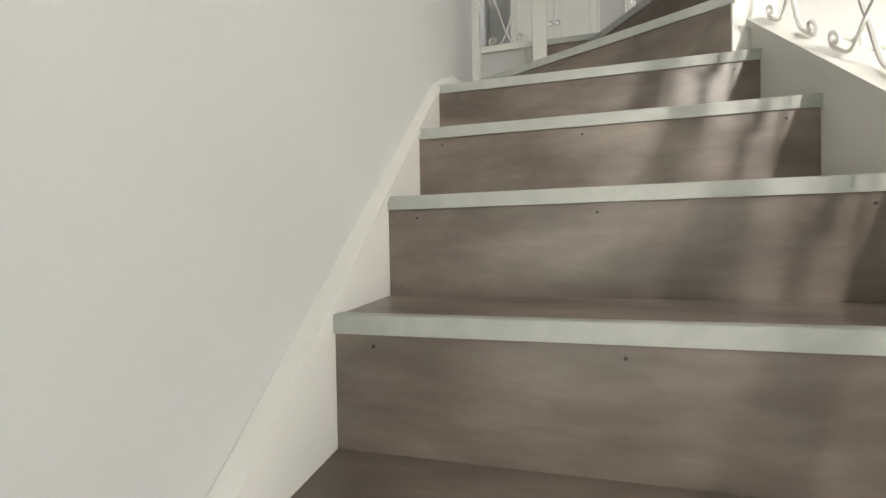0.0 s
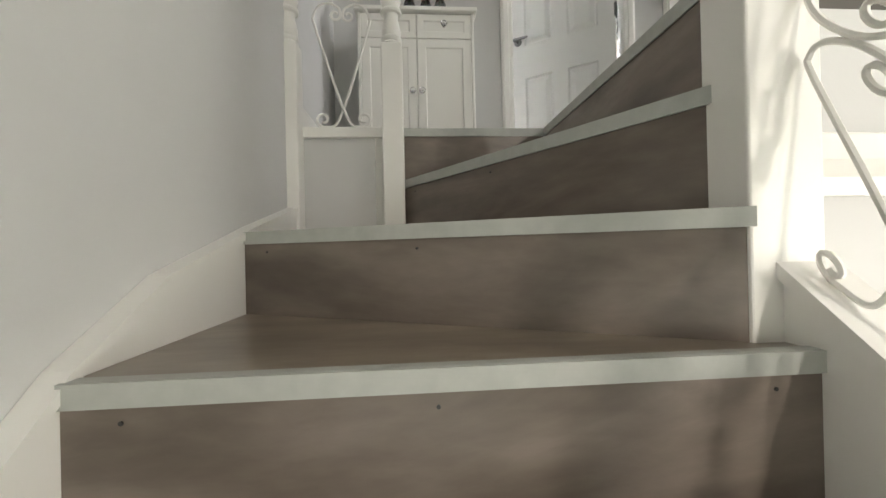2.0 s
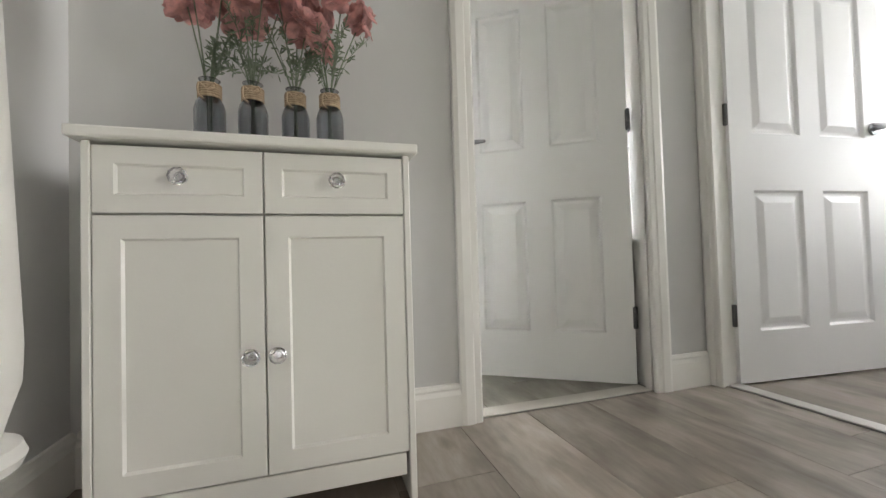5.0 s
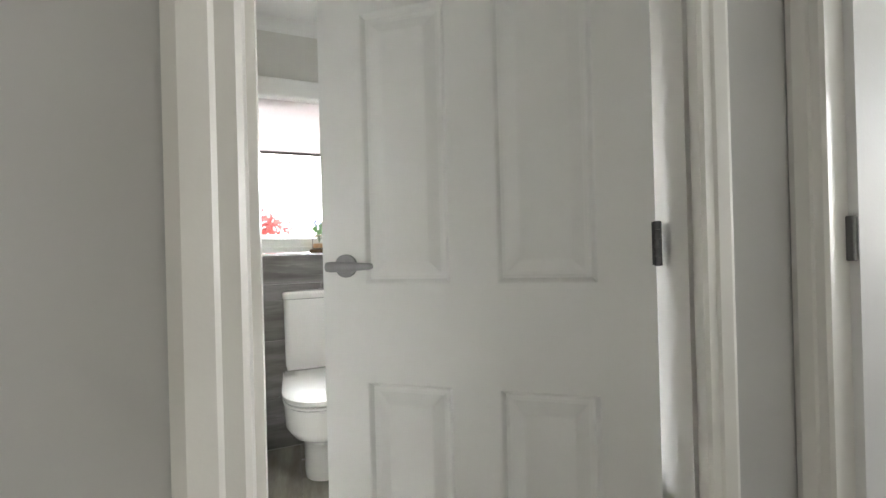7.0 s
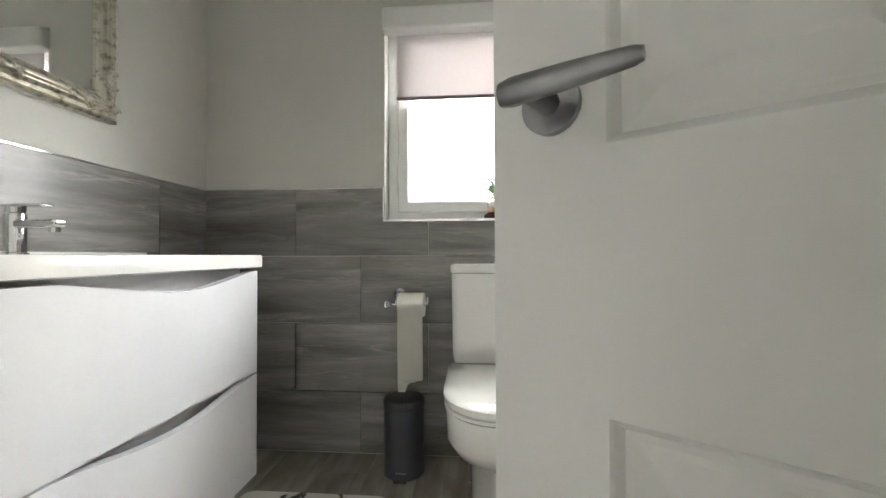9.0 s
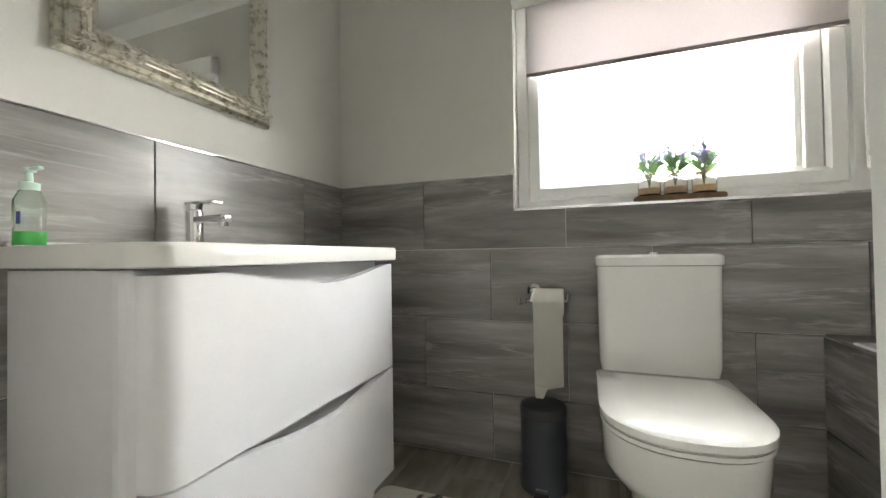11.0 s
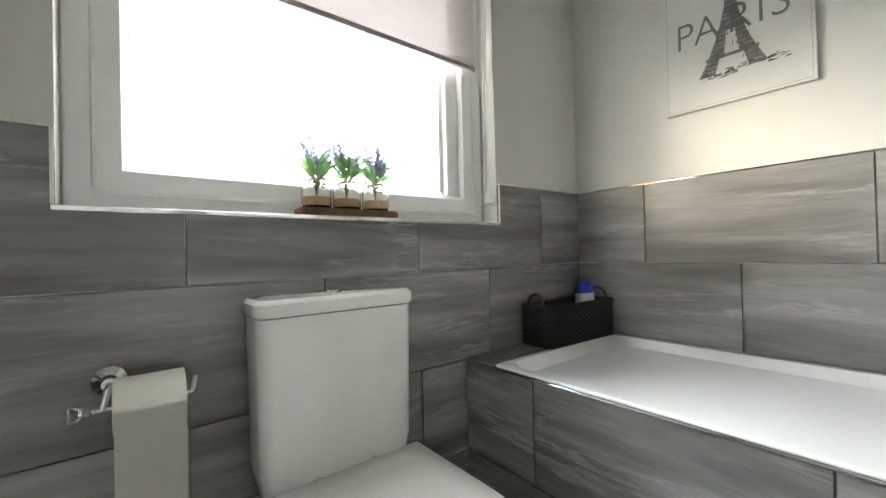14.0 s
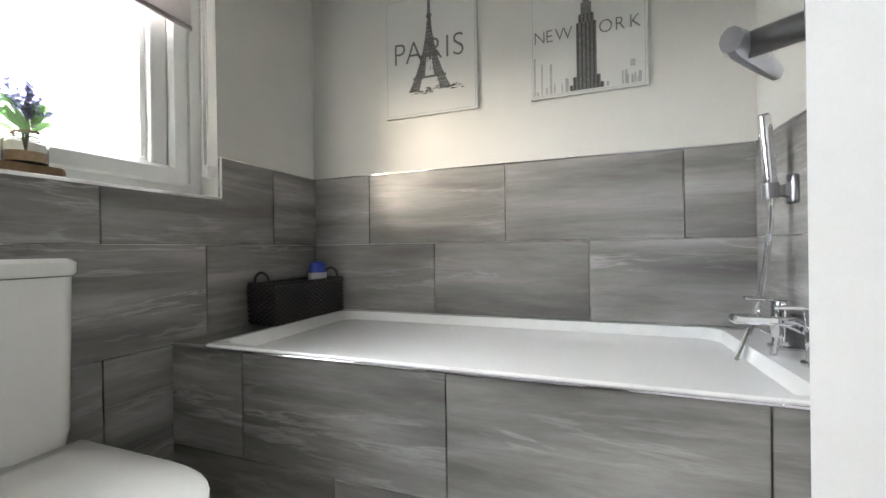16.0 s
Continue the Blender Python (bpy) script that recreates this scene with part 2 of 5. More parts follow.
def silver_frame():
    m, nt, b = nodes_of("antique_silver", 0.3, 1.0)
    v = mapped(nt, (1, 1, 1))
    n = noise_of(nt, v, 45, 5)
    r = ramp_of(nt, n.outputs[0], [(0.30, (0.30, 0.26, 0.19)), (0.52, (0.70, 0.67, 0.59))])
    nt.links.new(r.outputs[0], b.inputs["Base Color"])
    bump_of(nt, b, n.outputs[0], 0.22, 0.003)
    return m


def mat_material():
    m, nt, b = nodes_of("marbled_mat", 0.85)
    v = mapped(nt, (1, 1, 1))
    n = noise_of(nt, v, 7, 5, 0.55, 1.8)
    r = ramp_of(nt, n.outputs[0], [(0.32, (0.08, 0.08, 0.08)), (0.35, (0.72, 0.70, 0.64)), (0.6, (0.76, 0.74, 0.69))])
    nt.links.new(r.outputs[0], b.inputs["Base Color"])
    return m


def cloud_backdrop():
    m = bpy.data.materials.new("cloudy_sky")
    m.use_nodes = True
    nt = m.node_tree
    nt.nodes.remove(nt.nodes["Principled BSDF"])
    em = nt.nodes.new("ShaderNodeEmission")
    v = mapped(nt, (1, 1, 1))
    n = noise_of(nt, v, 0.045, 6, 0.55)
    r = ramp_of(nt, n.outputs[0], [(0.38, (0.70, 0.80, 0.92)), (0.58, (1, 1, 1))])
    nt.links.new(r.outputs[0], em.inputs[0])
    em.inputs[1].default_value = 36.0
    nt.links.new(em.outputs[0], nt.nodes["Material Output"].inputs[0])
    return m


BLIND, SILVER, MATM, CLOUD = blind_material(), silver_frame(), mat_material(), cloud_backdrop()


# ---- mesh helpers ----
def mesh_of(name, bm, material, smooth=False):
    bmesh.ops.recalc_face_normals(bm, faces=bm.faces[:])
    me = bpy.data.meshes.new(name)
    bm.to_mesh(me)
    bm.free()
    me.materials.append(material)
    if smooth:
        for p in me.polygons:
            p.use_smooth = True
        me.set_sharp_from_angle(angle=radians(40))
    return me


def part(name, bm, material, parent, label="", smooth=False):
    ob = new(name, mesh_of(name, bm, material, smooth))
    ob.parent = parent
    if label:
        ob["label"] = label
    return ob


def thing(name, label, category, at=(0, 0, 0), group="", rz=0):
    ob = new(name)
    ob.matrix_world = pose(*at, 0, 0, rz)
    return tagged(ob, label, category, group)


def single(name, bm, material, label, category, at=(0, 0, 0), smooth=False, rz=0, group=""):
    ob = new(name, mesh_of(name, bm, material, smooth))
    ob.matrix_world = pose(*at, 0, 0, rz)
    return tagged(ob, label, category, group)


def structure(name, bm, material, label="", smooth=False):
    return tagged(new(name, mesh_of(name, bm, material, smooth)), label, "", "", "structure")


def add_box(bm, x0, x1, y0, y1, z0, z1, bevel=0.0, seg=1):
    r = bmesh.ops.create_cube(bm, size=1)
    for v in r["verts"]:
        v.co = ((x0 + x1) / 2 + v.co.x * (x1 - x0), (y0 + y1) / 2 + v.co.y * (y1 - y0), (z0 + z1) / 2 + v.co.z * (z1 - z0))
    if bevel:
        es = list({e for v in r["verts"] for e in v.link_edges})
        bmesh.ops.bevel(bm, geom=es, offset=bevel, segments=seg, profile=0.5, affect="EDGES")
    return bm


def box(x0, x1, y0, y1, z0, z1, bevel=0.0, seg=1):
    return add_box(bmesh.new(), x0, x1, y0, y1, z0, z1, bevel, seg)


def prism(points, z0, z1, bm=None):
    """A plan polygon raised from z0 to z1."""
    bm = bm or bmesh.new()
    lo = [bm.verts.new((x, y, z0)) for x, y in points]
    hi = [bm.verts.new((x, y, z1)) for x, y in points]
    bm.faces.new(lo[::-1])
    bm.faces.new(hi)
    for i in range(len(points)):
        j = (i + 1) % len(points)
        bm.faces.new((lo[i], lo[j], hi[j], hi[i]))
    return bm


def side_prism(points, x0, x1):
    """A y-z polygon drawn from x0 to x1."""
    bm = bmesh.new()
    lo = [bm.verts.new((x0, y, z)) for y, z in points]
    hi = [bm.verts.new((x1, y, z)) for y, z in points]
    bm.faces.new(lo)
    bm.faces.new(hi[::-1])
    for i in range(len(points)):
        j = (i + 1) % len(points)
        bm.faces.new((lo[i], lo[j], hi[j], hi[i]))
    return bm


def lathe(profile, seg=24, at=(0, 0, 0), bm=None):
    bm = bm or bmesh.new()
    rings = []
    for r, z in profile:
        rings.append([bm.verts.new((at[0] + r * math.cos(2 * math.pi * i / seg), at[1] + r * math.sin(2 * math.pi * i / seg), at[2] + z)) for i in range(seg)])
    for a, b in zip(rings, rings[1:]):
        for i in range(seg):
            j = (i + 1) % seg
            bm.faces.new((a[i], a[j], b[j], b[i]))
    bm.faces.new(rings[0][::-1])
    bm.faces.new(rings[-1])
    return bm


def tube(points, r, seg=8, bm=None, flat=1.0):
    """A round or flat bar along points."""
    bm = bm or bmesh.new()
    pts = [Vector(p) for p in points]
    rings = []
    side = None
    for i, p in enumerate(pts):
        d = (pts[min(i + 1, len(pts) - 1)] - pts[max(i - 1, 0)]).normalized()
        if side is None:
            side = d.cross(Vector((0, 1, 0)))
            if side.length < 0.1:
                side = d.cross(Vector((1, 0, 0)))
        side = (side - d * side.dot(d)).normalized()
        up = d.cross(side)
        rings.append([bm.verts.new(p + (side * math.cos(2 * math.pi * k / seg) + up * math.sin(2 * math.pi * k / seg) * flat) * r) for k in range(seg)])
    for a, b in zip(rings, rings[1:]):
        for k in range(seg):
            j = (k + 1) % seg
            bm.faces.new((a[k], a[j], b[j], b[k]))
    bm.faces.new(rings[0][::-1])
    bm.faces.new(rings[-1])
    return bm


def loft(rings, close_ends=True):
    bm = bmesh.new()
    vs = [[bm.verts.new(p) for p in ring] for ring in rings]
    n = len(vs[0])
    for a, b in zip(vs, vs[1:]):
        for i in range(n):
            j = (i + 1) % n
            bm.faces.new((a[i], a[j], b[j], b[i]))
    if close_ends:
        bm.faces.new(vs[0][::-1])
        bm.faces.new(vs[-1])
    return bm


def rounded(x0, x1, y0, y1, z, r, k=6):
    pts = []
    for cx, cy, a0 in ((x1 - r, y1 - r, 0), (x0 + r, y1 - r, 90), (x0 + r, y0 + r, 180), (x1 - r, y0 + r, 270)):
        for i in range(k + 1):
            a = radians(a0 + 90 * i / k)
            pts.append((cx + r * math.cos(a), cy + r * math.sin(a), z))
    return pts


def smooth_line(points, n=8):
    """Catmull-Rom through points."""
    p = [Vector(q) for q in points]
    p = [2 * p[0] - p[1]] + p + [2 * p[-1] - p[-2]]
    out = []
    for i in range(1, len(p) - 2):
        for k in range(n):
            t = k / n
            out.append(0.5 * ((2 * p[i]) + (p[i + 1] - p[i - 1]) * t + (2 * p[i - 1] - 5 * p[i] + 4 * p[i + 1] - p[i + 2]) * t * t + (3 * p[i] - p[i - 1] - 3 * p[i + 1] + p[i + 2]) * t ** 3))
    out.append(p[-2])
    return out


# ---- setting: stair hall and landing ----
GROUND, TOP = -2.735, 2.3
LW = -0.12
# left wall of the flight and landing
structure("wall_stair_side", box(LW, 0.0, -4.5, 0.82, GROUND, TOP), WALL, "smooth pale grey painted wall beside the stairs")
# wall with the bathroom door
bm = bmesh.new()
add_box(bm, -0.22, 1.035, 0.82, 0.92, -0.3, 2.6)
add_box(bm, 1.765, 2.52, 0.82, 0.92, -0.3, 2.6)
add_box(bm, 1.035, 1.765, 0.82, 0.92, 2.03, 2.6)
structure("wall_bathroom_door", bm, WALL, "pale grey wall with a white bathroom doorway")
# wall with the bedroom door
bm = bmesh.new()
add_box(bm, 2.0, 2.1, -0.92, -0.02, -0.3, TOP)
add_box(bm, 2.0, 2.1, 0.785, 0.82, -0.3, TOP)
add_box(bm, 2.0, 2.1, -0.02, 0.785, 2.03, TOP)
structure("wall_bedroom_door", bm, WALL, "pale grey wall with the bedroom doorway")
# hall wall under the landing, with a doorway below
bm = bmesh.new()
add_box(bm, 0.99, 1.32, -0.86, -0.76, GROUND, -0.06)
add_box(bm, 1.32, 2.1, -0.86, -0.76, -0.63, -0.06)
add_box(bm, 2.1, 2.9, -0.86, -0.76, GROUND, -0.06)
structure("wall_lower_hall", bm, WALL, "grey wall of the lower hall under the landing edge")
structure("wall_lower_room", box(1.2, 2.4, 0.2, 0.25, GROUND, -0.3), WALL)
# unseen side wall; its openings are made up to let two fill lamps in
bm = bmesh.new()
add_box(bm, 2.8, 2.9, -4.5, -3.45, GROUND, TOP)
add_box(bm, 2.8, 2.9, -1.55, -0.92, GROUND, 0.4)
add_box(bm, 2.8, 2.9, -1.15, -0.92, 0.4, TOP)
add_box(bm, 2.8, 2.9, -3.45, -1.55, GROUND, -1.45)
add_box(bm, 2.8, 2.9, -3.45, -1.55, 0.28, 0.4)
add_box(bm, 2.8, 2.9, -3.45, -2.35, 0.4, TOP)
add_box(bm, 2.8, 2.9, -2.35, -1.15, 1.9, TOP)
structure("wall_hall_side_unseen", bm, WALL)
# unseen front wall; made-up openings pass the lower fill and clip the scroll-shadow lamp
bm = bmesh.new()
add_box(bm, LW, 0.35, -4.5, -4.4, GROUND, TOP)
add_box(bm, 0.35, 1.35, -4.5, -4.4, -0.55, TOP)
add_box(bm, 1.35, 2.1, -4.5, -4.4, GROUND, TOP)
add_box(bm, 2.1, 2.58, -4.5, -4.4, GROUND, 0.05)
add_box(bm, 2.1, 2.58, -4.5, -4.4, 0.79, TOP)
add_box(bm, 2.58, 2.9, -4.5, -4.4, GROUND, TOP)
structure("wall_hall_front_unseen", bm, WALL)
structure("ceiling_landing", box(LW, 2.9, -4.5, 0.82, TOP, TOP + 0.1), CEIL)
structure("floor_lower_hall", box(LW, 2.9, -4.5, 0.3, GROUND - 0.1, GROUND), PLANK)
structure("landing_base", prism([(0, 0.02), (0.96, 0.02), (0.96, -0.86), (2.1, -0.86), (2.1, 0.92), (0, 0.92)], -0.06, -0.012), SUBFLOOR)
# coving, bead and door head under the landing edge
bm = bmesh.new()
add_box(bm, 0.99, 2.8, -0.878, -0.86, -0.286, -0.272, 0.003)
structure("trim_bead", bm, TRIM)
structure("trim_coving", side_prism([(-0.86, -0.286), (-0.915, -0.286), (-0.895, -0.32), (-0.872, -0.345), (-0.868, -0.375), (-0.86, -0.375)], 0.99, 2.8), TRIM)
bm = bmesh.new()
add_box(bm, 1.25, 2.17, -0.885, -0.86, -0.58, -0.53, 0.006)
add_box(bm, 1.27, 2.15, -0.90, -0.86, -0.63, -0.59, 0.006)
add_box(bm, 1.25, 1.32, -0.885, -0.86, GROUND, -0.63, 0.006)
add_box(bm, 2.10, 2.17, -0.885, -0.86, GROUND, -0.63, 0.006)
structure("door_frame_lower_hall", bm, TRIM)


def skirting(name, pts):
    """Moulded skirting along a wall line, the room on its left hand."""
    (x0, y0), (x1, y1) = pts
    d = Vector((x1 - x0, y1 - y0, 0)).normalized()
    n = Vector((-d.y, d.x, 0))
    prof = [(0.0, 0.0), (0.017, 0.0), (0.017, 0.095), (0.012, 0.108), (0.012, 0.114), (0.006, 0.125), (0.0, 0.127)]
    rings = [[Vector(p) + n * a + Vector((0, 0, b)) for a, b in prof] for p in ((x0, y0, 0.001), (x1, y1, 0.001))]
    structure(name, loft(rings), TRIM, "white moulded skirting board")


skirting("baseboard_landing_side", ((0.0, 0.82), (0.0, 0.045)))
skirting("baseboard_landing_back", ((0.972, 0.82), (0.017, 0.82)))
skirting("baseboard_landing_pier", ((2.0, 0.82), (1.792, 0.82)))


def casing_profile(w):
    return [(0, 0), (0, 0.012), (0.006, 0.017), (w * 0.35, 0.017), (w * 0.42, 0.021), (w * 0.8, 0.023), (w, 0.018), (w, 0)]


def casing(name, axis, a, b, wall, out, height, w=0.07):
    """Moulded architrave round an opening from a to b on a wall plane; out: +1 or -1, the side it stands on."""
    bm = bmesh.new()

    def strip(pt0, pt1, away):
        rings = []
        for p in (pt0, pt1):
            ring = []
            for u, d in casing_profile(w):
                q = [0, 0, 0]
                q[0 if axis == "x" else 1] = p[0] + away[0] * u
                q[1 if axis == "x" else 0] = wall + out * d
                q[2] = p[1] + away[1] * u
                ring.append(q)
            rings.append(ring)
        vs = [[bm.verts.new(q) for q in r] for r in rings]
        n = len(vs[0])
        for i in range(n):
            j = (i + 1) % n
            bm.faces.new((vs[0][i], vs[0][j], vs[1][j], vs[1][i]))
        bm.faces.new(vs[0])
        bm.faces.new(vs[1][::-1])

    strip((a, 0.002), (a, height + w), (-1, 0))
    strip((b, 0.002), (b, height + w), (1, 0))
    strip((a + 0.001, height), (b - 0.001, height), (0, 1))
    structure(name, bm, TRIM, "white moulded door architrave")


casing("trim_bathroom_door_landing", "x", 1.042, 1.722, 0.82, -1, 2.0)
casing("trim_bathroom_door_inside", "x", 1.032, 1.757, 0.92, 1, 2.0)
casing("trim_bedroom_door_landing", "y", -0.005, 0.762, 2.0, -1, 2.0, 0.056)
bm = bmesh.new()
add_box(bm, 1.036, 1.042, 0.822, 0.918, 0, 2.01)
add_box(bm, 1.75, 1.764, 0.822, 0.918, 0, 2.01)
add_box(bm, 1.05, 1.75, 0.822, 0.918, 1.995, 2.01)
add_box(bm, 1.042, 1.052, 0.845, 0.875, 0, 1.995)
add_box(bm, 1.738, 1.75, 0.845, 0.875, 0, 1.995)
structure("door_frame_bathroom", bm, TRIM, "white painted door lining")
bm = bmesh.new()
add_box(bm, 2.002, 2.098, -0.019, -0.005, 0, 2.01)
add_box(bm, 2.002, 2.098, 0.770, 0.784, 0, 2.01)
add_box(bm, 2.002, 2.098, -0.005, 0.770, 1.995, 2.01)
structure("door_frame_bedroom", bm, TRIM, "white painted door lining")
structure("threshold_bathroom", box(1.05, 1.728, 0.83, 0.90, 0.0015, 0.007, 0.003), plain("pale_threshold", (0.5, 0.47, 0.42), 0.4))
structure("threshold_bedroom", box(2.02, 2.075, -0.005, 0.77, 0.0015, 0.008, 0.003), plain("metal_threshold", (0.62, 0.6, 0.56), 0.35, 0.4))

# ---- staircase ----
stairs = thing("staircase", "winding stairs in grey-brown laminate with pale nosing strips", "stairs")
RISE = 0.2
lines = {k: ((0.03, -1.717 + (k - 1) * 0.2395), (0.952, -1.717 + (k - 1) * 0.2395)) for k in range(-5, 5)}
lines[5] = ((0.03, -0.505), (0.909, -0.945))
lines[6] = ((0.402, -0.05), (0.911, -0.884))


def level(k):
    """Height of the nosing k below the landing; the straight flight is a little steeper than the winders."""
    return -(7 - k) * RISE if k > 4 else -0.592 - (4 - k) * 0.2115


def step_parts(k, plan):
    z = level(k)
    (ax, ay), (bx, by) = lines[k]
    d = Vector((bx - ax, by - ay, 0)).normalized()
    n = Vector((d.y, -d.x, 0))
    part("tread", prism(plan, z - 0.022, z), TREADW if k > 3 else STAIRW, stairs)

    def strip(o0, o1, z0, z1, e0=0.0, e1=0.0):
        pts = [Vector((ax, ay, 0)) - d * e0 + n * o0, Vector((bx, by, 0)) + d * e1 + n * o0, Vector((bx, by, 0)) + d * e1 + n * o1, Vector((ax, ay, 0)) - d * e0 + n * o1]
        return prism([(p.x, p.y) for p in pts], z0, z1)

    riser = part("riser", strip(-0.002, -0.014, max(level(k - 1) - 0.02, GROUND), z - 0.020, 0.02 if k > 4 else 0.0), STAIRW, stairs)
    turn = Matrix.Rotation(math.atan2(d.y, d.x), 4, "Z")
    riser.data.transform(turn.inverted())
    riser.matrix_basis = turn
    lip = strip(0.004, -0.0015, z - 0.027, z + 0.002, 0, 0.004)
    add = strip(-0.0015, -0.02, z + 0.0005, z + 0.0025, 0, 0.004)
    part("nosing_strip", lip, TAPE, stairs, "pale grey nosing strip")
    part("nosing_top", add, TAPE, stairs)
    for f in (0.07, 0.46, 0.93) if k < 5 else (0.07, 0.46):
        c = Vector((ax, ay, 0)).lerp(Vector((bx, by, 0)), f) + n * -0.0005
        part("screw_head", tube([c + Vector((0, 0, z - 0.046)) - n * 0.002, c + Vector((0, 0, z - 0.046))], 0.0028, 8), BLACKPL, stairs, "small dark screw head")


for k in range(-5, 4):
    a, b = lines[k], lines[k + 1]
    step_parts(k, [a[0], a[1], (b[1][0], b[1][1] + 0.02), (b[0][0], b[0][1] + 0.02)])
step_parts(4, [(0.03, -0.9985), (0.952, -0.9985), (0.952, -0.93), (0.03, -0.48)])
step_parts(5, [(0.03, -0.505), (0.935, -0.945), (0.95, -0.86), (0.42, 0.0), (0.03, 0.0)])
step_parts(6, [(0.402, -0.05), (0.93, -0.884), (0.94, -0.86), (0.94, 0.0), (0.402, 0.0)])
# the last riser, in an L round the corner
part("riser", box(0.402, 0.938, -0.002, 0.012, -0.215, -0.02), STAIRW, stairs)
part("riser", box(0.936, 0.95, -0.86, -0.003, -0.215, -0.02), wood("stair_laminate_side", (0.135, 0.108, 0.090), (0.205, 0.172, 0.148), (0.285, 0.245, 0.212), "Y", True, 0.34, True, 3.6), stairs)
part("nosing_strip", prism([(0.402, -0.006), (0.932, -0.006), (0.932, -0.86), (0.950, -0.86), (0.950, 0.010), (0.402, 0.010)], -0.026, 0.004), TAPE, stairs, "pale grey nosing strip")
# strings
left = [(-3.3, -2.6), (-3.3, -2.535), (-0.985, -0.598), (-0.80, -0.498), (-0.45, -0.400), (-0.008, -0.293), (-0.008, -0.6), (-1.0, -1.2), (-2.6, -2.6)]
part("wall_string", side_prism(left, 0.001, 0.0295), TRIM, stairs, "cream painted wall string")
cap = [(y, z) for y, z in left[1:6]]
part("string_moulding", side_prism(cap + [(y, z + 0.018) for y, z in cap[::-1]], 0.001, 0.036), TRIM, stairs)


def right_top(y):
    return -0.472 + (y + 0.909) * 0.815


rs = [(-3.3, -2.6), (-3.3, right_top(-3.3)), (-0.92, right_top(-0.92)), (-0.92, -1.1), (-2.4, -2.6)]
part("outer_string", side_prism(rs, 0.9525, 0.99), TRIM, stairs, "cream painted outer string")
part("string_cap", side_prism([(-3.3, right_top(-3.3) + 0.001), (-0.94, right_top(-0.94) + 0.001), (-0.94, right_top(-0.94) + 0.024), (-3.3, right_top(-3.3) + 0.024)], 0.942, 1.035), TRIM, stairs, "cream string capping")
structure("wall_under_stairs", side_prism([(-2.35, -2.6), (-0.87, -1.12), (-0.87, -2.6)], 0.955, 0.975), WALL)


NW = 0.037


def newel(x, y, z0, zs, name_label, hx=NW, hy=NW):
    """Square base to zs, then turned up to the handrail."""
    t = thing("newel_post", name_label, "newel post", (x, y, z0), "newel posts")
    part("square_base", box(-hx, hx, -hy, hy, 0, zs - z0 - 0.004, 0.004, 2), TRIM, t)
    s = zs - z0
    prof = [(0.040, -0.004), (0.042, 0.004), (0.036, 0.010), (0.039, 0.014), (0.044, 0.020), (0.044, 0.027), (0.038, 0.033), (0.040, 0.040), (0.041, 0.058), (0.036, 0.080),
            (0.030, 0.105), (0.029, 0.118), (0.033, 0.126), (0.044, 0.130), (0.047, 0.137), (0.044, 0.145), (0.034, 0.150), (0.037, 0.162), (0.044, 0.185), (0.045, 0.21), (0.040, 0.32), (0.032, 0.50), (0.030, 0.58), (0.040, 0.60), (0.034, 0.62), (0.040, 0.64)]
    part("turned_shaft", lathe([(r * NW / 0.045, s + z * 0.86) for r, z in prof], 32), TRIM, t, "", True)
    part("square_top", box(-NW, NW, -NW, NW, s + 0.55, s + 0.72, 0.004, 2), TRIM, t)
    return t


newel(0.3665, -0.05, -0.40, 0.285, "white painted turned newel post at the stair head")
newel(0.004, -0.046, -0.62, 0.285, "white painted half newel against the wall")
newel(0.962, -0.902, -0.70, 0.75, "white painted square newel at the winder turn", 0.058, 0.044)
# panel under the guard
structure("panel_stairhead", box(0.02, 0.331, -0.006, 0.014, -0.40, -0.034), WALL, "grey painted panel below the guard rail")
structure("trim_panel_cap", box(0.02, 0.331, -0.024, 0.03, -0.034, 0.004, 0.004, 2), TRIM, "white guard sill")
structure("trim_panel_side", box(0.296, 0.331, -0.012, -0.006, -0.40, -0.034, 0.002), TRIM)


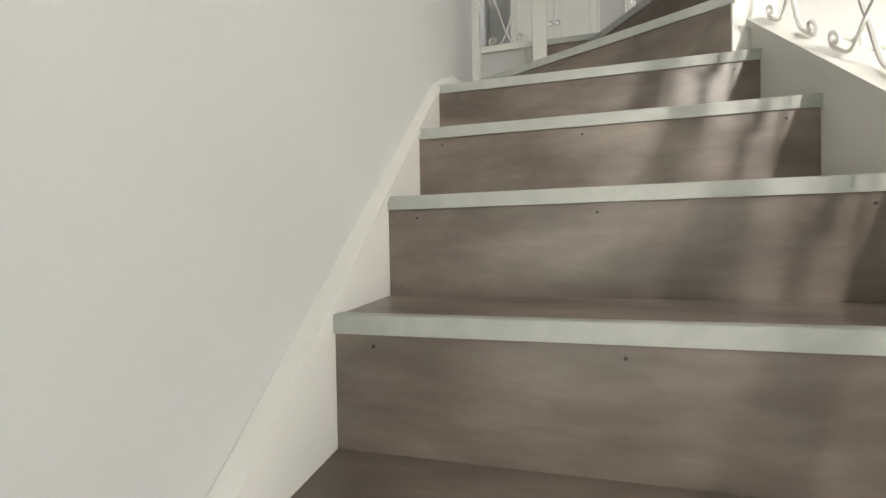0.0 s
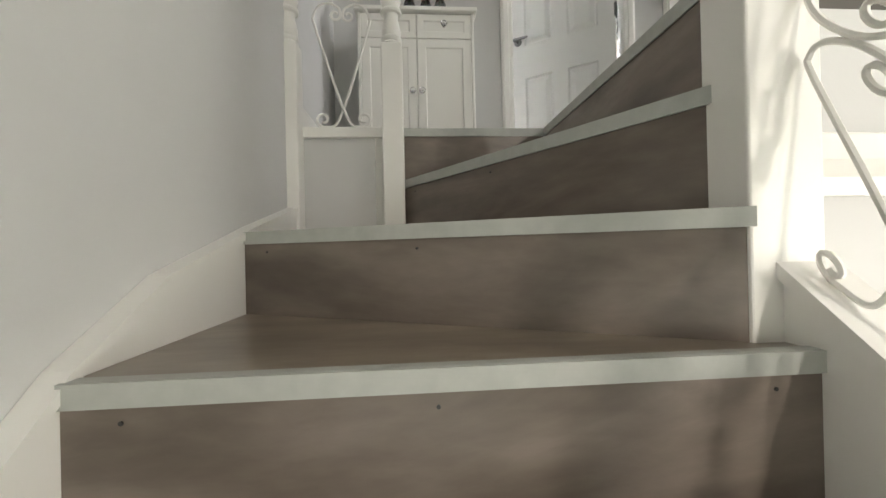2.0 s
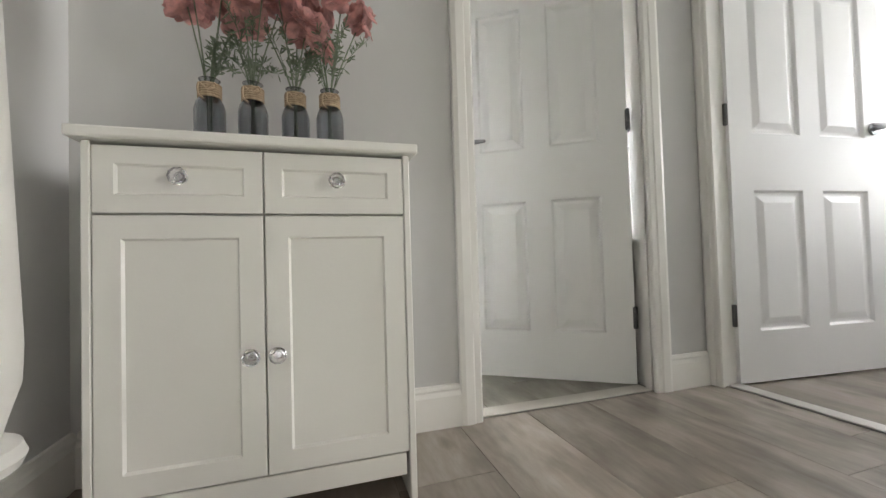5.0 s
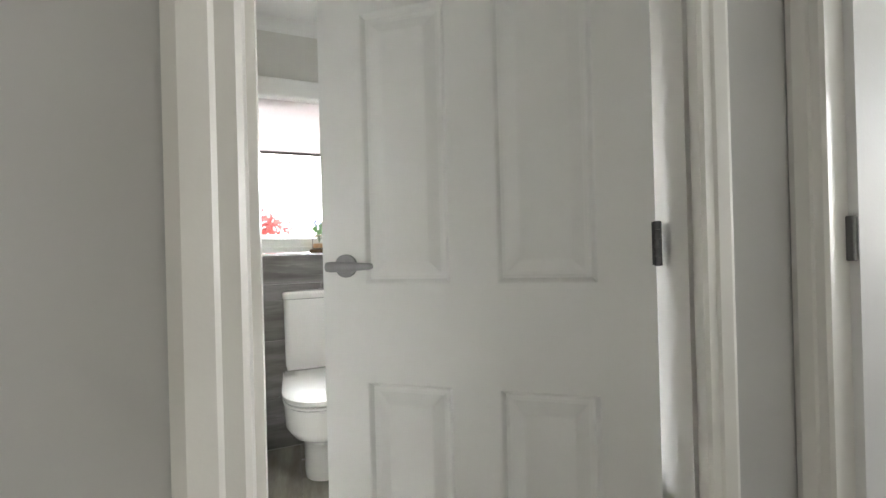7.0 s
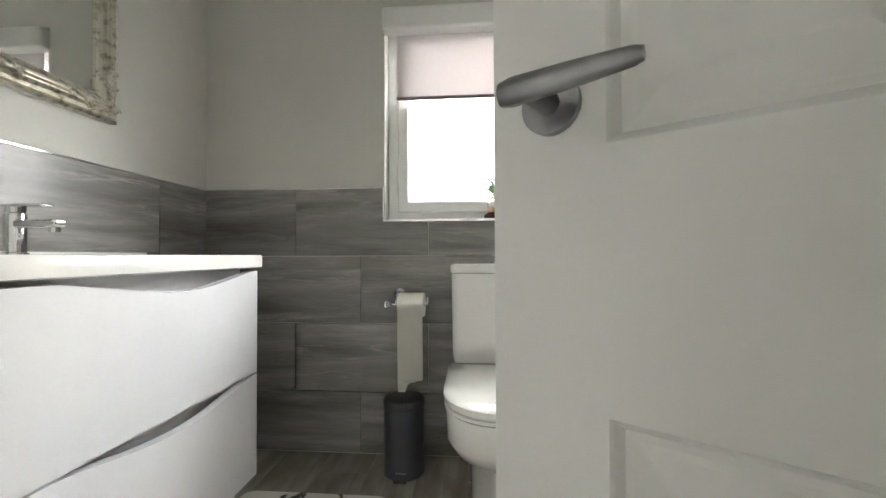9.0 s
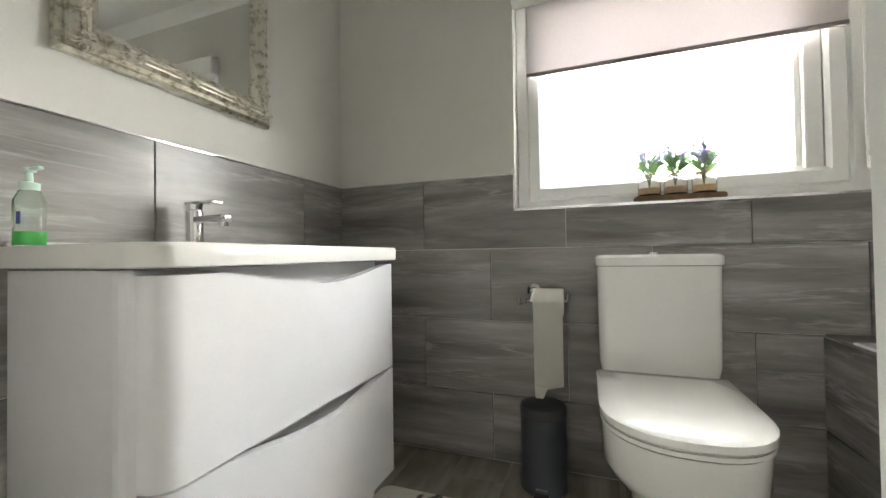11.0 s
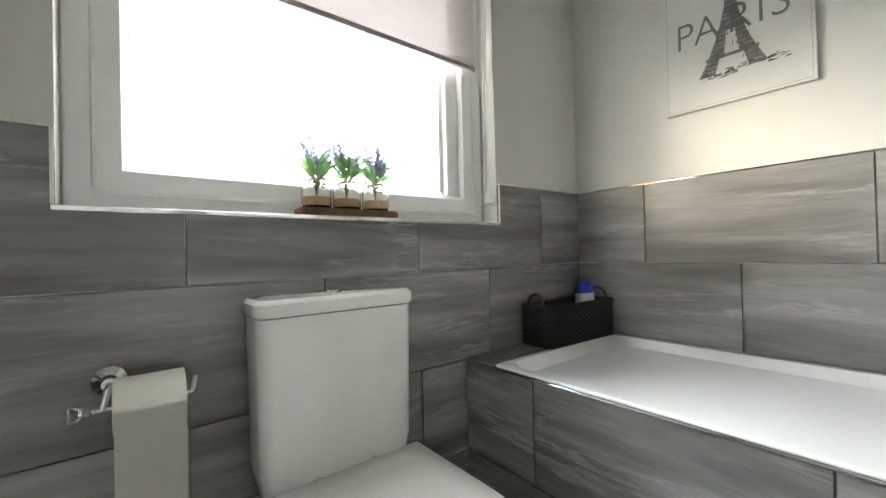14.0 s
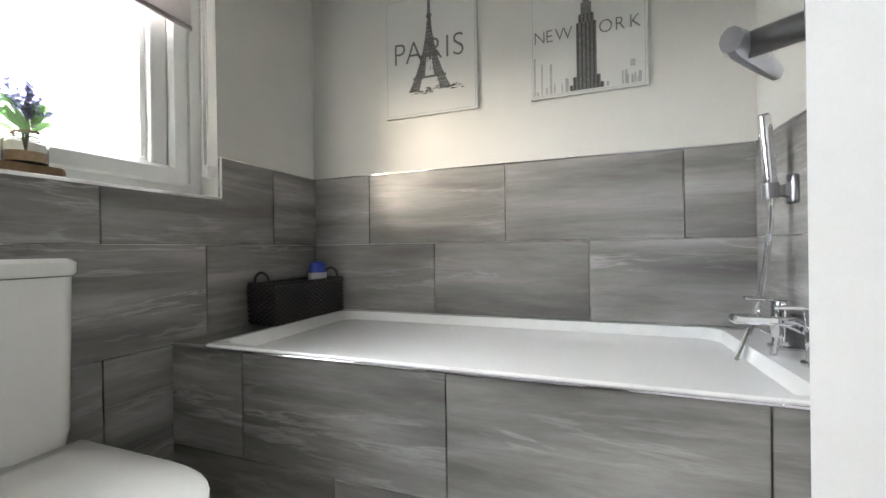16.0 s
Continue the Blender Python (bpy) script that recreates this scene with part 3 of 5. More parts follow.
def scroll_panel(at, width, height, slope, axis, label, cross=0.26):
    """Wrought iron hearts: two bars that cross low and high, ending in curls."""
    t = thing("scroll_panel", label, "iron guard panel", at, "scroll panels")
    w, h = width / 2, height / 2

    def curl(cx, cz, r0, a0, turn, steps=16, rounds=1.1, shrink=0.35):
        out = []
        for i in range(steps + 1):
            f = i / steps
            a = radians(a0 + turn * 360 * rounds * f)
            r = r0 * (1 - (1 - shrink) * f)
            out.append((cx + r * math.cos(a), cz + r * math.sin(a)))
        return out

    def half(sx, sz):
        body = smooth_line([(-0.70 * w * sx, 0.017 * h, 0), (-0.30 * w * sx, 0.19 * cross * h, 0), (0.0, cross * h, 0), (0.28 * w * sx, (cross + 0.18) * h, 0), (0.92 * w * sx, 0.80 * h, 0), (0.96 * w * sx, 0.88 * h, 0), (0.80 * w * sx, 0.955 * h, 0), (0.45 * w * sx, 0.985 * h, 0), (0.12 * w * sx, 0.95 * h, 0), (0.03 * w * sx, 0.905 * h, 0)], 6)
        body = [(p[0], p[1]) for p in body]
        foot = [(-0.70 * w * sx + q[0] * sx, q[1]) for q in curl(0, 0.075 * h, 0.058 * h, -90, -1)]
        foot = foot[::-1]
        top = [(0.22 * w * sx + q[0] * sx, q[1]) for q in curl(0, 0.89 * h, 0.19 * w, 170, 1, 14, 0.95, 0.5)]
        pts = foot + body[1:] + top
        out = []
        for u, v in pts:
            z = v if sz > 0 else 2 * h - v
            out.append((u, 0, z + slope * u) if axis == "x" else (0, u, z + slope * u))
        return out

    for sx in (1, -1):
        for sz in (1, -1):
            off = 0.003 * sx
            pts = [Vector(p) + (Vector((0, off, 0)) if axis == "x" else Vector((off, 0, 0))) for p in half(sx, sz)]
            part("iron_bar", tube(pts, 0.0048, 6), TRIM, t, "", True)
    return t


scroll_panel((0.183, 0.004, 0.004), 0.21, 0.94, 0.0, "x", "white painted iron scroll panel on the guard sill", 0.16)
for i, yy in enumerate((-1.066, -1.309, -1.552, -1.795, -2.038, -2.281, -2.524, -2.767, -3.01)):
    scroll_panel((0.985, yy, right_top(yy) + 0.026), 0.225, 0.67, 0.815, "y", "white painted iron scroll panel on the stair string")
hr = thing("handrail", "white painted handrail along the stair flight", "handrail")
part("rail", side_prism([(-3.3, right_top(-3.3) + 0.695), (-0.95, right_top(-0.95) + 0.695), (-0.95, right_top(-0.95) + 0.74), (-3.3, right_top(-3.3) + 0.74)], 0.955, 1.015), TRIM, hr)
part("rail", box(0.045, 0.331, -0.03, 0.03, 0.943, 0.985, 0.008, 2), TRIM, hr)
newel(0.985, -3.26, GROUND, -1.75, "white painted newel at the stair foot")


# ---- doors ----
def panel_door(name, width, label, angle, pivot):
    """Six-panel moulded door, leaf along -x from its hinge line, visible face towards -y."""
    t = thing(name, label, "door", pivot, "", angle)
    th, hgt = 0.035, 1.98
    dp = 0.0125
    part("leaf", box(-width + 0.004, -0.006, -th + dp, -dp, 0.012, hgt - 0.004), DOORP, t)
    st, mid = 0.105, 0.10
    pw = (width - 2 * st - mid) / 2
    rows = [(0.20, 0.74), (0.96, 1.56), (1.66, 1.87)]
    for x0, x1 in ((-width, -width + st), (-st - pw - mid, -st - pw), (-st, -0.002)):
        z0, z1 = (0.008, hgt) if x1 - x0 > 0.1005 or x0 == -width else (0.2, 1.87)
        part("stile", box(x0, x1, -th, 0, z0, z1), DOORP, t)
    for z0, z1 in ((0.008, 0.20), (0.74, 0.96), (1.56, 1.66), (1.87, hgt)):
        for x0, x1 in ((-width + st, -st - pw - mid), (-st - pw - mid, -st - pw), (-st - pw, -st)) if z0 in (0.008, 1.87) else ((-width + st, -st - pw - mid), (-st - pw, -st)):
            part("rail", box(x0, x1, -th, 0, z0, z1), DOORP, t)
    for z0, z1 in rows:
        for c in range(2):
            x1 = -st - c * (pw + mid)
            x0 = x1 - pw
            for face, s in ((-th, -1), (0.0, 1)):
                # rounded lip, sunk channel and raised field
                bm = bmesh.new()
                loops = []
                for ins, d in ((0, 0.0), (0.003, -0.0025), (0.009, -0.0108), (0.016, -0.0118), (0.022, -0.0112), (0.046, -0.0032), (0.050, -0.0028)):
                    loops.append([bm.verts.new((x, face + s * d, z)) for x, z in ((x0 + ins, z0 + ins), (x1 - ins, z0 + ins), (x1 - ins, z1 - ins), (x0 + ins, z1 - ins))])
                for p, q in zip(loops, loops[1:]):
                    for i in range(4):
                        j = (i + 1) % 4
                        bm.faces.new((p[i], p[j], q[j], q[i]))
                bm.faces.new(loops[-1])
                part("moulded_panel", bm, DOORP, t)
    for z in (0.262, 1.032, 1.75):
        hg = part("hinge", box(-0.010, 0.009, -0.0355, -0.002, z - 0.042, z + 0.042, 0.002), HINGE, t, "steel butt hinge")
        for k in range(5):
            z0 = z - 0.042 + k * 0.0168
            part("knuckle", lathe([(0.0055, 0.0006), (0.0062, 0.0014), (0.0062, 0.0154), (0.0055, 0.0162)], 12, (0.0, -0.0385, z0)), HINGE, hg, "", True)
    for s, face in ((-1, -th), (1, 0.0)):
        hx = -width + 0.06
        hb = part("lever_handle", tube([(hx, face, 1.0), (hx, face + s * 0.008, 1.0)], 0.026, 20), STEEL, t, "brushed steel lever handle", True)
        bm = tube([(hx, face + s * 0.008, 1.0), (hx, face + s * 0.05, 1.0)], 0.010, 12)
        part("spindle", bm, STEEL, hb, "", True)
        ends = [(hx - 0.022, 0.008, 0.010), (hx - 0.012, 0.009, 0.012), (hx + 0.035, 0.008, 0.010), (hx + 0.078, 0.006, 0.007), (hx + 0.084, 0.004, 0.005)]
        part("lever", loft([[(x, face + s * 0.05 + w * math.cos(k * math.pi / 5), 1.0 + h * math.sin(k * math.pi / 5)) for k in range(10)] for x, w, h in ends]), STEEL, hb, "", True)
    return t


panel_door("door_bathroom", 0.695, "white six-panel door standing ajar into the bathroom", -35, (1.741, 0.922, 0))
panel_door("door_bedroom", 0.79, "white six-panel door standing wide open into the bedroom", 174.5, (2.065, 0.755, 0))

# ---- bedroom beyond ----
bm = bmesh.new()
add_box(bm, 2.1, 5.0, 0.86, 0.92, -0.1, TOP)
structure("wall_bedroom_back", bm, WALL)
bm = bmesh.new()
add_box(bm, 4.9, 5.0, -2.4, -1.2, -0.1, TOP)
add_box(bm, 4.9, 5.0, 0.6, 0.86, -0.1, TOP)
add_box(bm, 4.9, 5.0, -1.2, 0.6, -0.1, 0.8)
add_box(bm, 4.9, 5.0, -1.2, 0.6, 2.1, TOP)
structure("wall_bedroom_window", bm, WALL)
structure("wall_bedroom_front", box(2.9, 5.0, -2.5, -2.4, -0.1, TOP), WALL)
structure("wall_bedroom_side", box(2.9, 2.98, -2.4, -0.92, -0.1, TOP), WALL)
structure("wall_bedroom_return", box(2.1, 2.98, -0.98, -0.92, -0.1, TOP), WALL)
structure("ceiling_bedroom", box(2.0, 5.0, -2.5, 0.92, TOP, TOP + 0.1), CEIL)
structure("floor_bedroom", box(2.06, 5.0, -2.5, 0.92, -0.06, 0.0), PLANK)
bed = thing("bed", "double bed with white and dark layered bedding", "bed", (3.9, -0.2, 0))
part("base", box(-0.7, 0.95, -1.0, 0.95, 0.0, 0.30, 0.02, 2), FABRIC, bed)
part("mattress", box(-0.68, 0.95, -0.98, 0.93, 0.30, 0.50, 0.05, 3), LINEN, bed)
part("duvet", box(-0.76, 0.95, -1.0, 0.6, 0.42, 0.60, 0.06, 4), LINEN, bed)
part("throw", box(-0.78, 0.95, -0.9, -0.1, 0.34, 0.615, 0.05, 3), FABRIC, bed)
part("pillow", box(-0.5, 0.3, 0.55, 0.92, 0.55, 0.72, 0.07, 4), LINEN, bed)

# ---- hall cabinet ----
cab = thing("hall_cabinet", "white shaker cabinet with two drawers and two doors", "cabinet", (0.4675, 0, 0))
CW = 0.289
part("top", box(-0.304, 0.304, 0.465, 0.815, 0.735, 0.755, 0.004, 2), CABP, cab)
part("side_panel", box(-CW, -CW + 0.014, 0.488, 0.81, 0.0, 0.7345, 0.002), CABP, cab)
part("side_panel", box(CW - 0.014, CW, 0.488, 0.81, 0.0, 0.7345, 0.002), CABP, cab)
part("back", box(-CW + 0.0205, CW - 0.0205, 0.80, 0.81, 0.08, 0.727), CABP, cab)
part("bottom_rail", box(-CW + 0.0205, CW - 0.0205, 0.492, 0.797, 0.058, 0.104, 0.002), CABP, cab)
part("carcass", box(-CW + 0.021, CW - 0.021, 0.512, 0.798, 0.106, 0.726), CABP, cab)


def shaker_front(nm, x0, x1, z0, z1, rail):
    bm = bmesh.new()
    y0, y1, yd = 0.489, 0.507, 0.495
    loops = []
    for ins, y in ((0, y1), (0, y0 + 0.0015), (0.0015, y0), (rail, y0), (rail + 0.004, yd)):
        loops.append([bm.verts.new((x, y, z)) for x, z in ((x0 + ins, z0 + ins), (x1 - ins, z0 + ins), (x1 - ins, z1 - ins), (x0 + ins, z1 - ins))])
    for p, q in zip(loops, loops[1:]):
        for i in range(4):
            j = (i + 1) % 4
            bm.faces.new((p[i], p[j], q[j], q[i]))
    bm.faces.new(loops[-1])
    bm.faces.new(loops[0])
    return part(nm, bm, CABP, cab)


def knob(parent, x, z):
    def p(prof):
        bm = lathe(prof, 10)
        bmesh.ops.rotate(bm, verts=bm.verts[:], cent=(0, 0, 0), matrix=Matrix.Rotation(radians(90), 3, "X"))
        bmesh.ops.translate(bm, verts=bm.verts[:], vec=(x, 0.494, z))
        return bm
    k = part("knob", p([(0.006, 0.016), (0.014, 0.020), (0.0165, 0.028), (0.011, 0.034)]), CRYSTAL, parent, "faceted crystal knob")
    part("knob_stem", p([(0.009, 0.0), (0.009, 0.004), (0.005, 0.007), (0.006, 0.0155)]), CHROME, k)


for s in (-1, 1):
    x0, x1 = (-0.2735, -0.0015) if s < 0 else (0.0015, 0.2735)
    dr = shaker_front("drawer", x0, x1, 0.608, 0.728, 0.032)
    knob(dr, (x0 + x1) / 2, 0.672)
    dd = shaker_front("cabinet_door", x0, x1, 0.108, 0.604, 0.042)
    knob(dd, s * 0.023, 0.338)


def petal(bm, c, n, u, L, w, cup):
    v = n.cross(u).normalized()
    pts = [c, c + u * L * 0.5 + v * w * 0.5 + n * cup * 0.3, c + u * L * 0.95 + v * w * 0.3 + n * cup, c + u * L + n * cup * 0.8, c + u * L * 0.95 - v * w * 0.3 + n * cup, c + u * L * 0.5 - v * w * 0.5 + n * cup * 0.3]
    mid = bm.verts.new(c + u * L * 0.55 + n * cup * 0.15)
    vs = [bm.verts.new(p) for p in pts]
    for i in range(6):
        bm.faces.new((mid, vs[i], vs[(i + 1) % 6]))


def rand_dir(rng, up=0.0):
    while True:
        v = Vector((rng.uniform(-1, 1), rng.uniform(-1, 1), rng.uniform(-1, 1) + up))
        if 0.1 < v.length < 1.6:
            return v.normalized()


def flower_vase(x, y, seed):
    rng = random.Random(seed)
    t = thing("flower_vase", "smoky glass bottle with twine neck and pink artificial blossoms", "vase", (x, y, 0.7555), "vases on the cabinet")
    wall = [(0.024, 0.001), (0.027, 0.004), (0.0275, 0.085), (0.024, 0.10), (0.016, 0.115), (0.016, 0.145), (0.019, 0.15), (0.0165, 0.15), (0.0135, 0.144), (0.0135, 0.116), (0.0215, 0.098), (0.025, 0.084), (0.0245, 0.008), (0.02, 0.006)]
    wall = [(r * 1.12, z) for r, z in wall]
    part("bottle", lathe(wall, 20), SMOKE, t, "", True)
    for i in range(6):
        z = 0.112 + i * 0.005
        tw = [(0.0215 * math.cos(a * 0.5236), 0.0215 * math.sin(a * 0.5236), z) for a in range(13)]
        part("twine", tube(tw, 0.0027, 5), TWINE, t)
    part("twine_bow", tube(smooth_line([(0.0, -0.02, 0.125), (0.014, -0.026, 0.135), (0.018, -0.024, 0.125), (0.0, -0.021, 0.124), (-0.014, -0.026, 0.134), (-0.016, -0.024, 0.112), (-0.004, -0.022, 0.1)], 4), 0.002, 5), TWINE, t)
    tips = []
    for i in range(5):
        a = 2 * math.pi * (i + rng.random() * 0.7) / 5
        rr = rng.uniform(0.03, 0.10)
        tip = Vector((rr * math.cos(a), rr * math.sin(a) * 0.8, rng.uniform(0.24, 0.38)))
        stem = bmesh.new()
        tube(smooth_line([(0.004 * math.cos(a), 0.004 * math.sin(a), 0.02), (0.008 * math.cos(a), 0.008 * math.sin(a), 0.15), tip], 5), 0.0016, 5, stem)
        tips.append(tip)
        part("stem", stem, SAGE, t)
    for tip in tips:
        bm = bmesh.new()
        for _ in range(4):
            c = tip + rand_dir(rng) * 0.022
            n = rand_dir(rng, 0.4)
            u0 = n.orthogonal().normalized()
            for ring, (L, cup) in enumerate(((0.037, 0.008), (0.026, 0.015))):
                for k in range(5):
                    u = Matrix.Rotation(2 * math.pi * (k + 0.5 * ring) / 5 + rng.uniform(-0.2, 0.2), 3, n) @ u0
                    petal(bm, c, n, u, L * rng.uniform(0.85, 1.15), L * 0.95, cup * rng.uniform(0.6, 1.3))
        part("blossom", bm, PINK, t)
    fo = bmesh.new()
    for _ in range(7):
        a = rng.uniform(0, 2 * math.pi)
        base = Vector((0.006 * math.cos(a), 0.006 * math.sin(a), 0.148))
        tip = base + Vector((math.cos(a) * rng.uniform(0.04, 0.10), math.sin(a) * 0.06, rng.uniform(0.05, 0.16)))
        ln = smooth_line([base, (base + tip) / 2 + Vector((0, 0, 0.02)), tip], 6)
        tube(ln, 0.0008, 4, fo)
        for p in ln[3:]:
            for _ in range(3):
                u = rand_dir(rng, 0.5)
                petal(fo, p, u.orthogonal().normalized(), u, rng.uniform(0.014, 0.024), 0.004, 0.001)
    part("foliage", fo, SAGE, t)
    return t


for i, (vx, vy) in enumerate(((0.352, 0.60), (0.436, 0.60), (0.523, 0.61), (0.598, 0.60))):
    flower_vase(vx, vy, 10 + i)

# ---- bathroom setting ----
BX0, BX1, BY0, BY1 = -0.10, 2.40, 0.92, 2.63
BC = 2.28
WX0, WX1, WZ0, WZ1 = 0.737, 1.888, 1.022, 1.975
bm = bmesh.new()
add_box(bm, BX0 - 0.12, WX0, BY1, BY1 + 0.28, -0.1, BC + 0.2)
add_box(bm, WX1, BX1 + 0.12, BY1, BY1 + 0.28, -0.1, BC + 0.2)
add_box(bm, WX0, WX1, BY1, BY1 + 0.28, -0.1, WZ0)
add_box(bm, WX0, WX1, BY1, BY1 + 0.28, WZ1, BC + 0.2)
w_win = structure("wall_window", bm, BATHWALL, "pale grey bathroom wall above grey streaked tiles, with the window")
w_van = structure("wall_vanity", box(BX0 - 0.12, BX0, BY0, BY1, -0.1, BC + 0.2), BATHWALL, "pale grey bathroom wall above grey streaked tiles")
w_bath = structure("wall_bath", box(BX1, BX1 + 0.12, BY0, BY1, -0.1, BC + 0.2), BATHWALL, "pale grey bathroom wall above grey streaked tiles")
bm = bmesh.new()
add_box(bm, BX0, 0.974, BY0, BY0 + 0.004, 0, BC)
add_box(bm, 1.826, BX1, BY0, BY0 + 0.004, 0, BC)
w_near = structure("wall_near", bm, BATHWALL, "pale grey bathroom wall beside the doorway")
structure("ceiling_bathroom", box(BX0, BX1, BY0, BY1, BC, BC + 0.1), CEIL)
structure("trim_coving_bathroom", side_prism([(BY1, BC), (BY1 - 0.05, BC), (BY1 - 0.03, BC - 0.02), (BY1 - 0.012, BC - 0.04), (BY1, BC - 0.06)], BX0, BX1), CEIL)
floor_b = structure("floor_bathroom", box(BX0, BX1, BY0 - 0.02, BY1, -0.06, -0.006), GROUT, "grey wood-look plank tiles")
floor_l = structure("floor_landing", prism([(0, 0.03), (0.968, 0.03), (0.968, -0.85), (2.02, -0.85), (2.02, 0.83), (0, 0.83)], -0.012, -0.004), SUBFLOOR, "grey-brown laminate planks")

# window: frame, panes, sill
win = structure("window_bathroom", box(WX0, WX1, 2.692, 2.70, WZ0, WZ0 + 0.012), UPVC, "white plastic window with bright clear pane")


def frame_ring(x0, x1, z0, z1, w, y0, y1, bev=0.004):
    bm = bmesh.new()
    prof = [(0, y1), (0, y0 + bev), (bev, y0), (w - 0.012, y0), (w, y0 + 0.012), (w, y1)]
    loops = [[bm.verts.new((x, y, z)) for x, z in ((x0 + i, z0 + i), (x1 - i, z0 + i), (x1 - i, z1 - i), (x0 + i, z1 - i))] for i, y in prof]
    for p, q in zip(loops, loops[1:] + loops[:1]):
        for i in range(4):
            j = (i + 1) % 4
            bm.faces.new((p[i], p[j], q[j], q[i]))
    return bm


part("window_frame", frame_ring(WX0 + 0.001, WX1 - 0.001, WZ0 + 0.013, WZ1 - 0.001, 0.055, 2.70, 2.77), UPVC, win)
part("sash", frame_ring(WX0 + 0.048, WX1 - 0.062, WZ0 + 0.044, WZ1 - 0.05, 0.058, 2.685, 2.76, 0.006), UPVC, win)
part("glazing_bead", frame_ring(WX0 + 0.1065, WX1 - 0.1205, WZ0 + 0.1025, WZ1 - 0.1085, 0.014, 2.712, 2.734, 0.003), UPVC, win)
part("mullion", box(1.712, 1.766, 2.698, 2.762, WZ0 + 0.1, WZ1 - 0.1, 0.006, 2), UPVC, win)
part("glazing_bead", box(1.692, 1.711, 2.714, 2.734, WZ0 + 0.116, WZ1 - 0.122, 0.004, 2), UPVC, win)
pane = part("pane", box(WX0 + 0.10, WX1 - 0.115, 2.735, 2.741, WZ0 + 0.095, WZ1 - 0.10), GLASS, win)
pane.visible_shadow = False
part("reveal_board", box(WX0, WX1, BY1 - 0.003, 2.692, WZ0 + 0.0005, WZ0 + 0.010), UPVC, win, "white sill board")
part("edge_trim", box(WX0 - 0.006, WX1 + 0.006, BY1 - 0.013, BY1 - 0.002, WZ0 - 0.002, WZ0 + 0.008, 0.001), CHROME, win, "chrome tile trim")
blind = thing("roller_blind", "pale pink roller blind half lowered under a white cassette", "blind", (0, 0, 0))
part("cassette", box(WX0 - 0.003, WX1 - 0.01, 2.585, 2.655, 1.862, 1.962, 0.012, 3), UPVC, blind)
part("fabric", box(0.79, 1.815, 2.652, 2.6535, 1.585, 1.90), BLIND, blind)
part("bottom_bar", box(0.788, 1.817, 2.647, 2.658, 1.570, 1.586, 0.003, 2), plain("taupe_bar", (0.32, 0.28, 0.28), 0.6), blind)
part("cord", tube(smooth_line([(1.845, 2.64, 1.87), (1.848, 2.645, 1.5), (1.85, 2.65, 1.16), (1.858, 2.65, 1.12), (1.866, 2.65, 1.16), (1.862, 2.645, 1.5), (1.86, 2.64, 1.87)], 8), 0.002, 5), UPVC, blind, "white bead cord")
part("bracket", box(1.852, 1.884, 2.635, 2.66, 1.10, 1.14, 0.004, 2), UPVC, blind)

# ---- bathroom things ----
# bath with tiled front and ledge
BZ = 0.572
bath = thing("bathtub", "white acrylic bath set behind a tiled front", "bathtub", (0, 0, 0))
rings = [rounded(1.724, BX1 - 0.003, 0.932, 2.498, BZ - 0.03, 0.004), rounded(1.724, BX1 - 0.003, 0.932, 2.498, BZ, 0.006),
         rounded(1.728, BX1 - 0.006, 0.935, 2.494, BZ + 0.004, 0.008), rounded(1.752, 2.376, 1.04, 2.475, BZ + 0.004, 0.05), rounded(1.757, 2.371, 1.046, 2.468, BZ - 0.003, 0.05),
         rounded(1.772, 2.352, 1.06, 2.40, BZ - 0.07, 0.07), rounded(1.82, 2.305, 1.11, 2.10, BZ - 0.30, 0.1), rounded(1.84, 2.285, 1.14, 1.98, BZ - 0.37, 0.12), rounded(1.92, 2.22, 1.25, 1.85, BZ - 0.39, 0.1)]
part("tub", loft(rings), ACRYL, bath, "", True)
ov = lathe([(0.028, 0), (0.03, 0.004), (0.026, 0.010), (0.012, 0.012)], 20)
bmesh.ops.rotate(ov, verts=ov.verts[:], cent=(0, 0, 0), matrix=Matrix.Rotation(radians(-90), 3, "X"))
bmesh.ops.translate(ov, verts=ov.verts[:], vec=(2.04, 1.083, 0.50))
part("overflow", ov, CHROME, bath, "chrome overflow", True)
bath_front = structure("bath_panel", box(1.722, 1.735, BY0 + 0.006, BY1 - 0.001, 0.0, BZ - 0.012), GROUT, "grey streaked tiled bath front")
structure("bath_ledge_base", box(1.736, BX1 - 0.012, 2.50, BY1 - 0.012, 0.3, BZ - 0.012), GROUT)
structure("trim_bath_edge", box(1.708, 1.7225, BY0 + 0.02, BY1 - 0.011, BZ - 0.006, BZ - 0.001, 0.001), CHROME, "chrome edge trim along the bath front")

mixer = thing("bath_mixer_tap", "chrome bath mixer tap with two round pillars", "tap", (-0.03, -0.035, 0))
for x in (1.995, 2.165):
    pl = part("pillar", lathe([(0.034, 0), (0.034, 0.006), (0.025, 0.010), (0.025, 0.118), (0.023, 0.122)], 24, (x, 1.0, BZ + 0.005)), CHROME, mixer, "", True)
    part("lever", box(x - 0.012, x + 0.012, 0.99, 1.085, BZ + 0.128, BZ + 0.136, 0.003, 2), CHROME, pl)
part("crossbar", box(1.995, 2.165, 0.98, 1.02, BZ + 0.065, BZ + 0.10, 0.01, 3), CHROME, mixer)
part("spout", box(2.06, 2.10, 1.0, 1.14, BZ + 0.078, BZ + 0.10, 0.008, 3), CHROME, mixer)
part("diverter", lathe([(0.011, 0), (0.011, 0.03), (0.008, 0.034)], 16, (2.08, 1.03, BZ + 0.10)), CHROME, mixer, "", True)
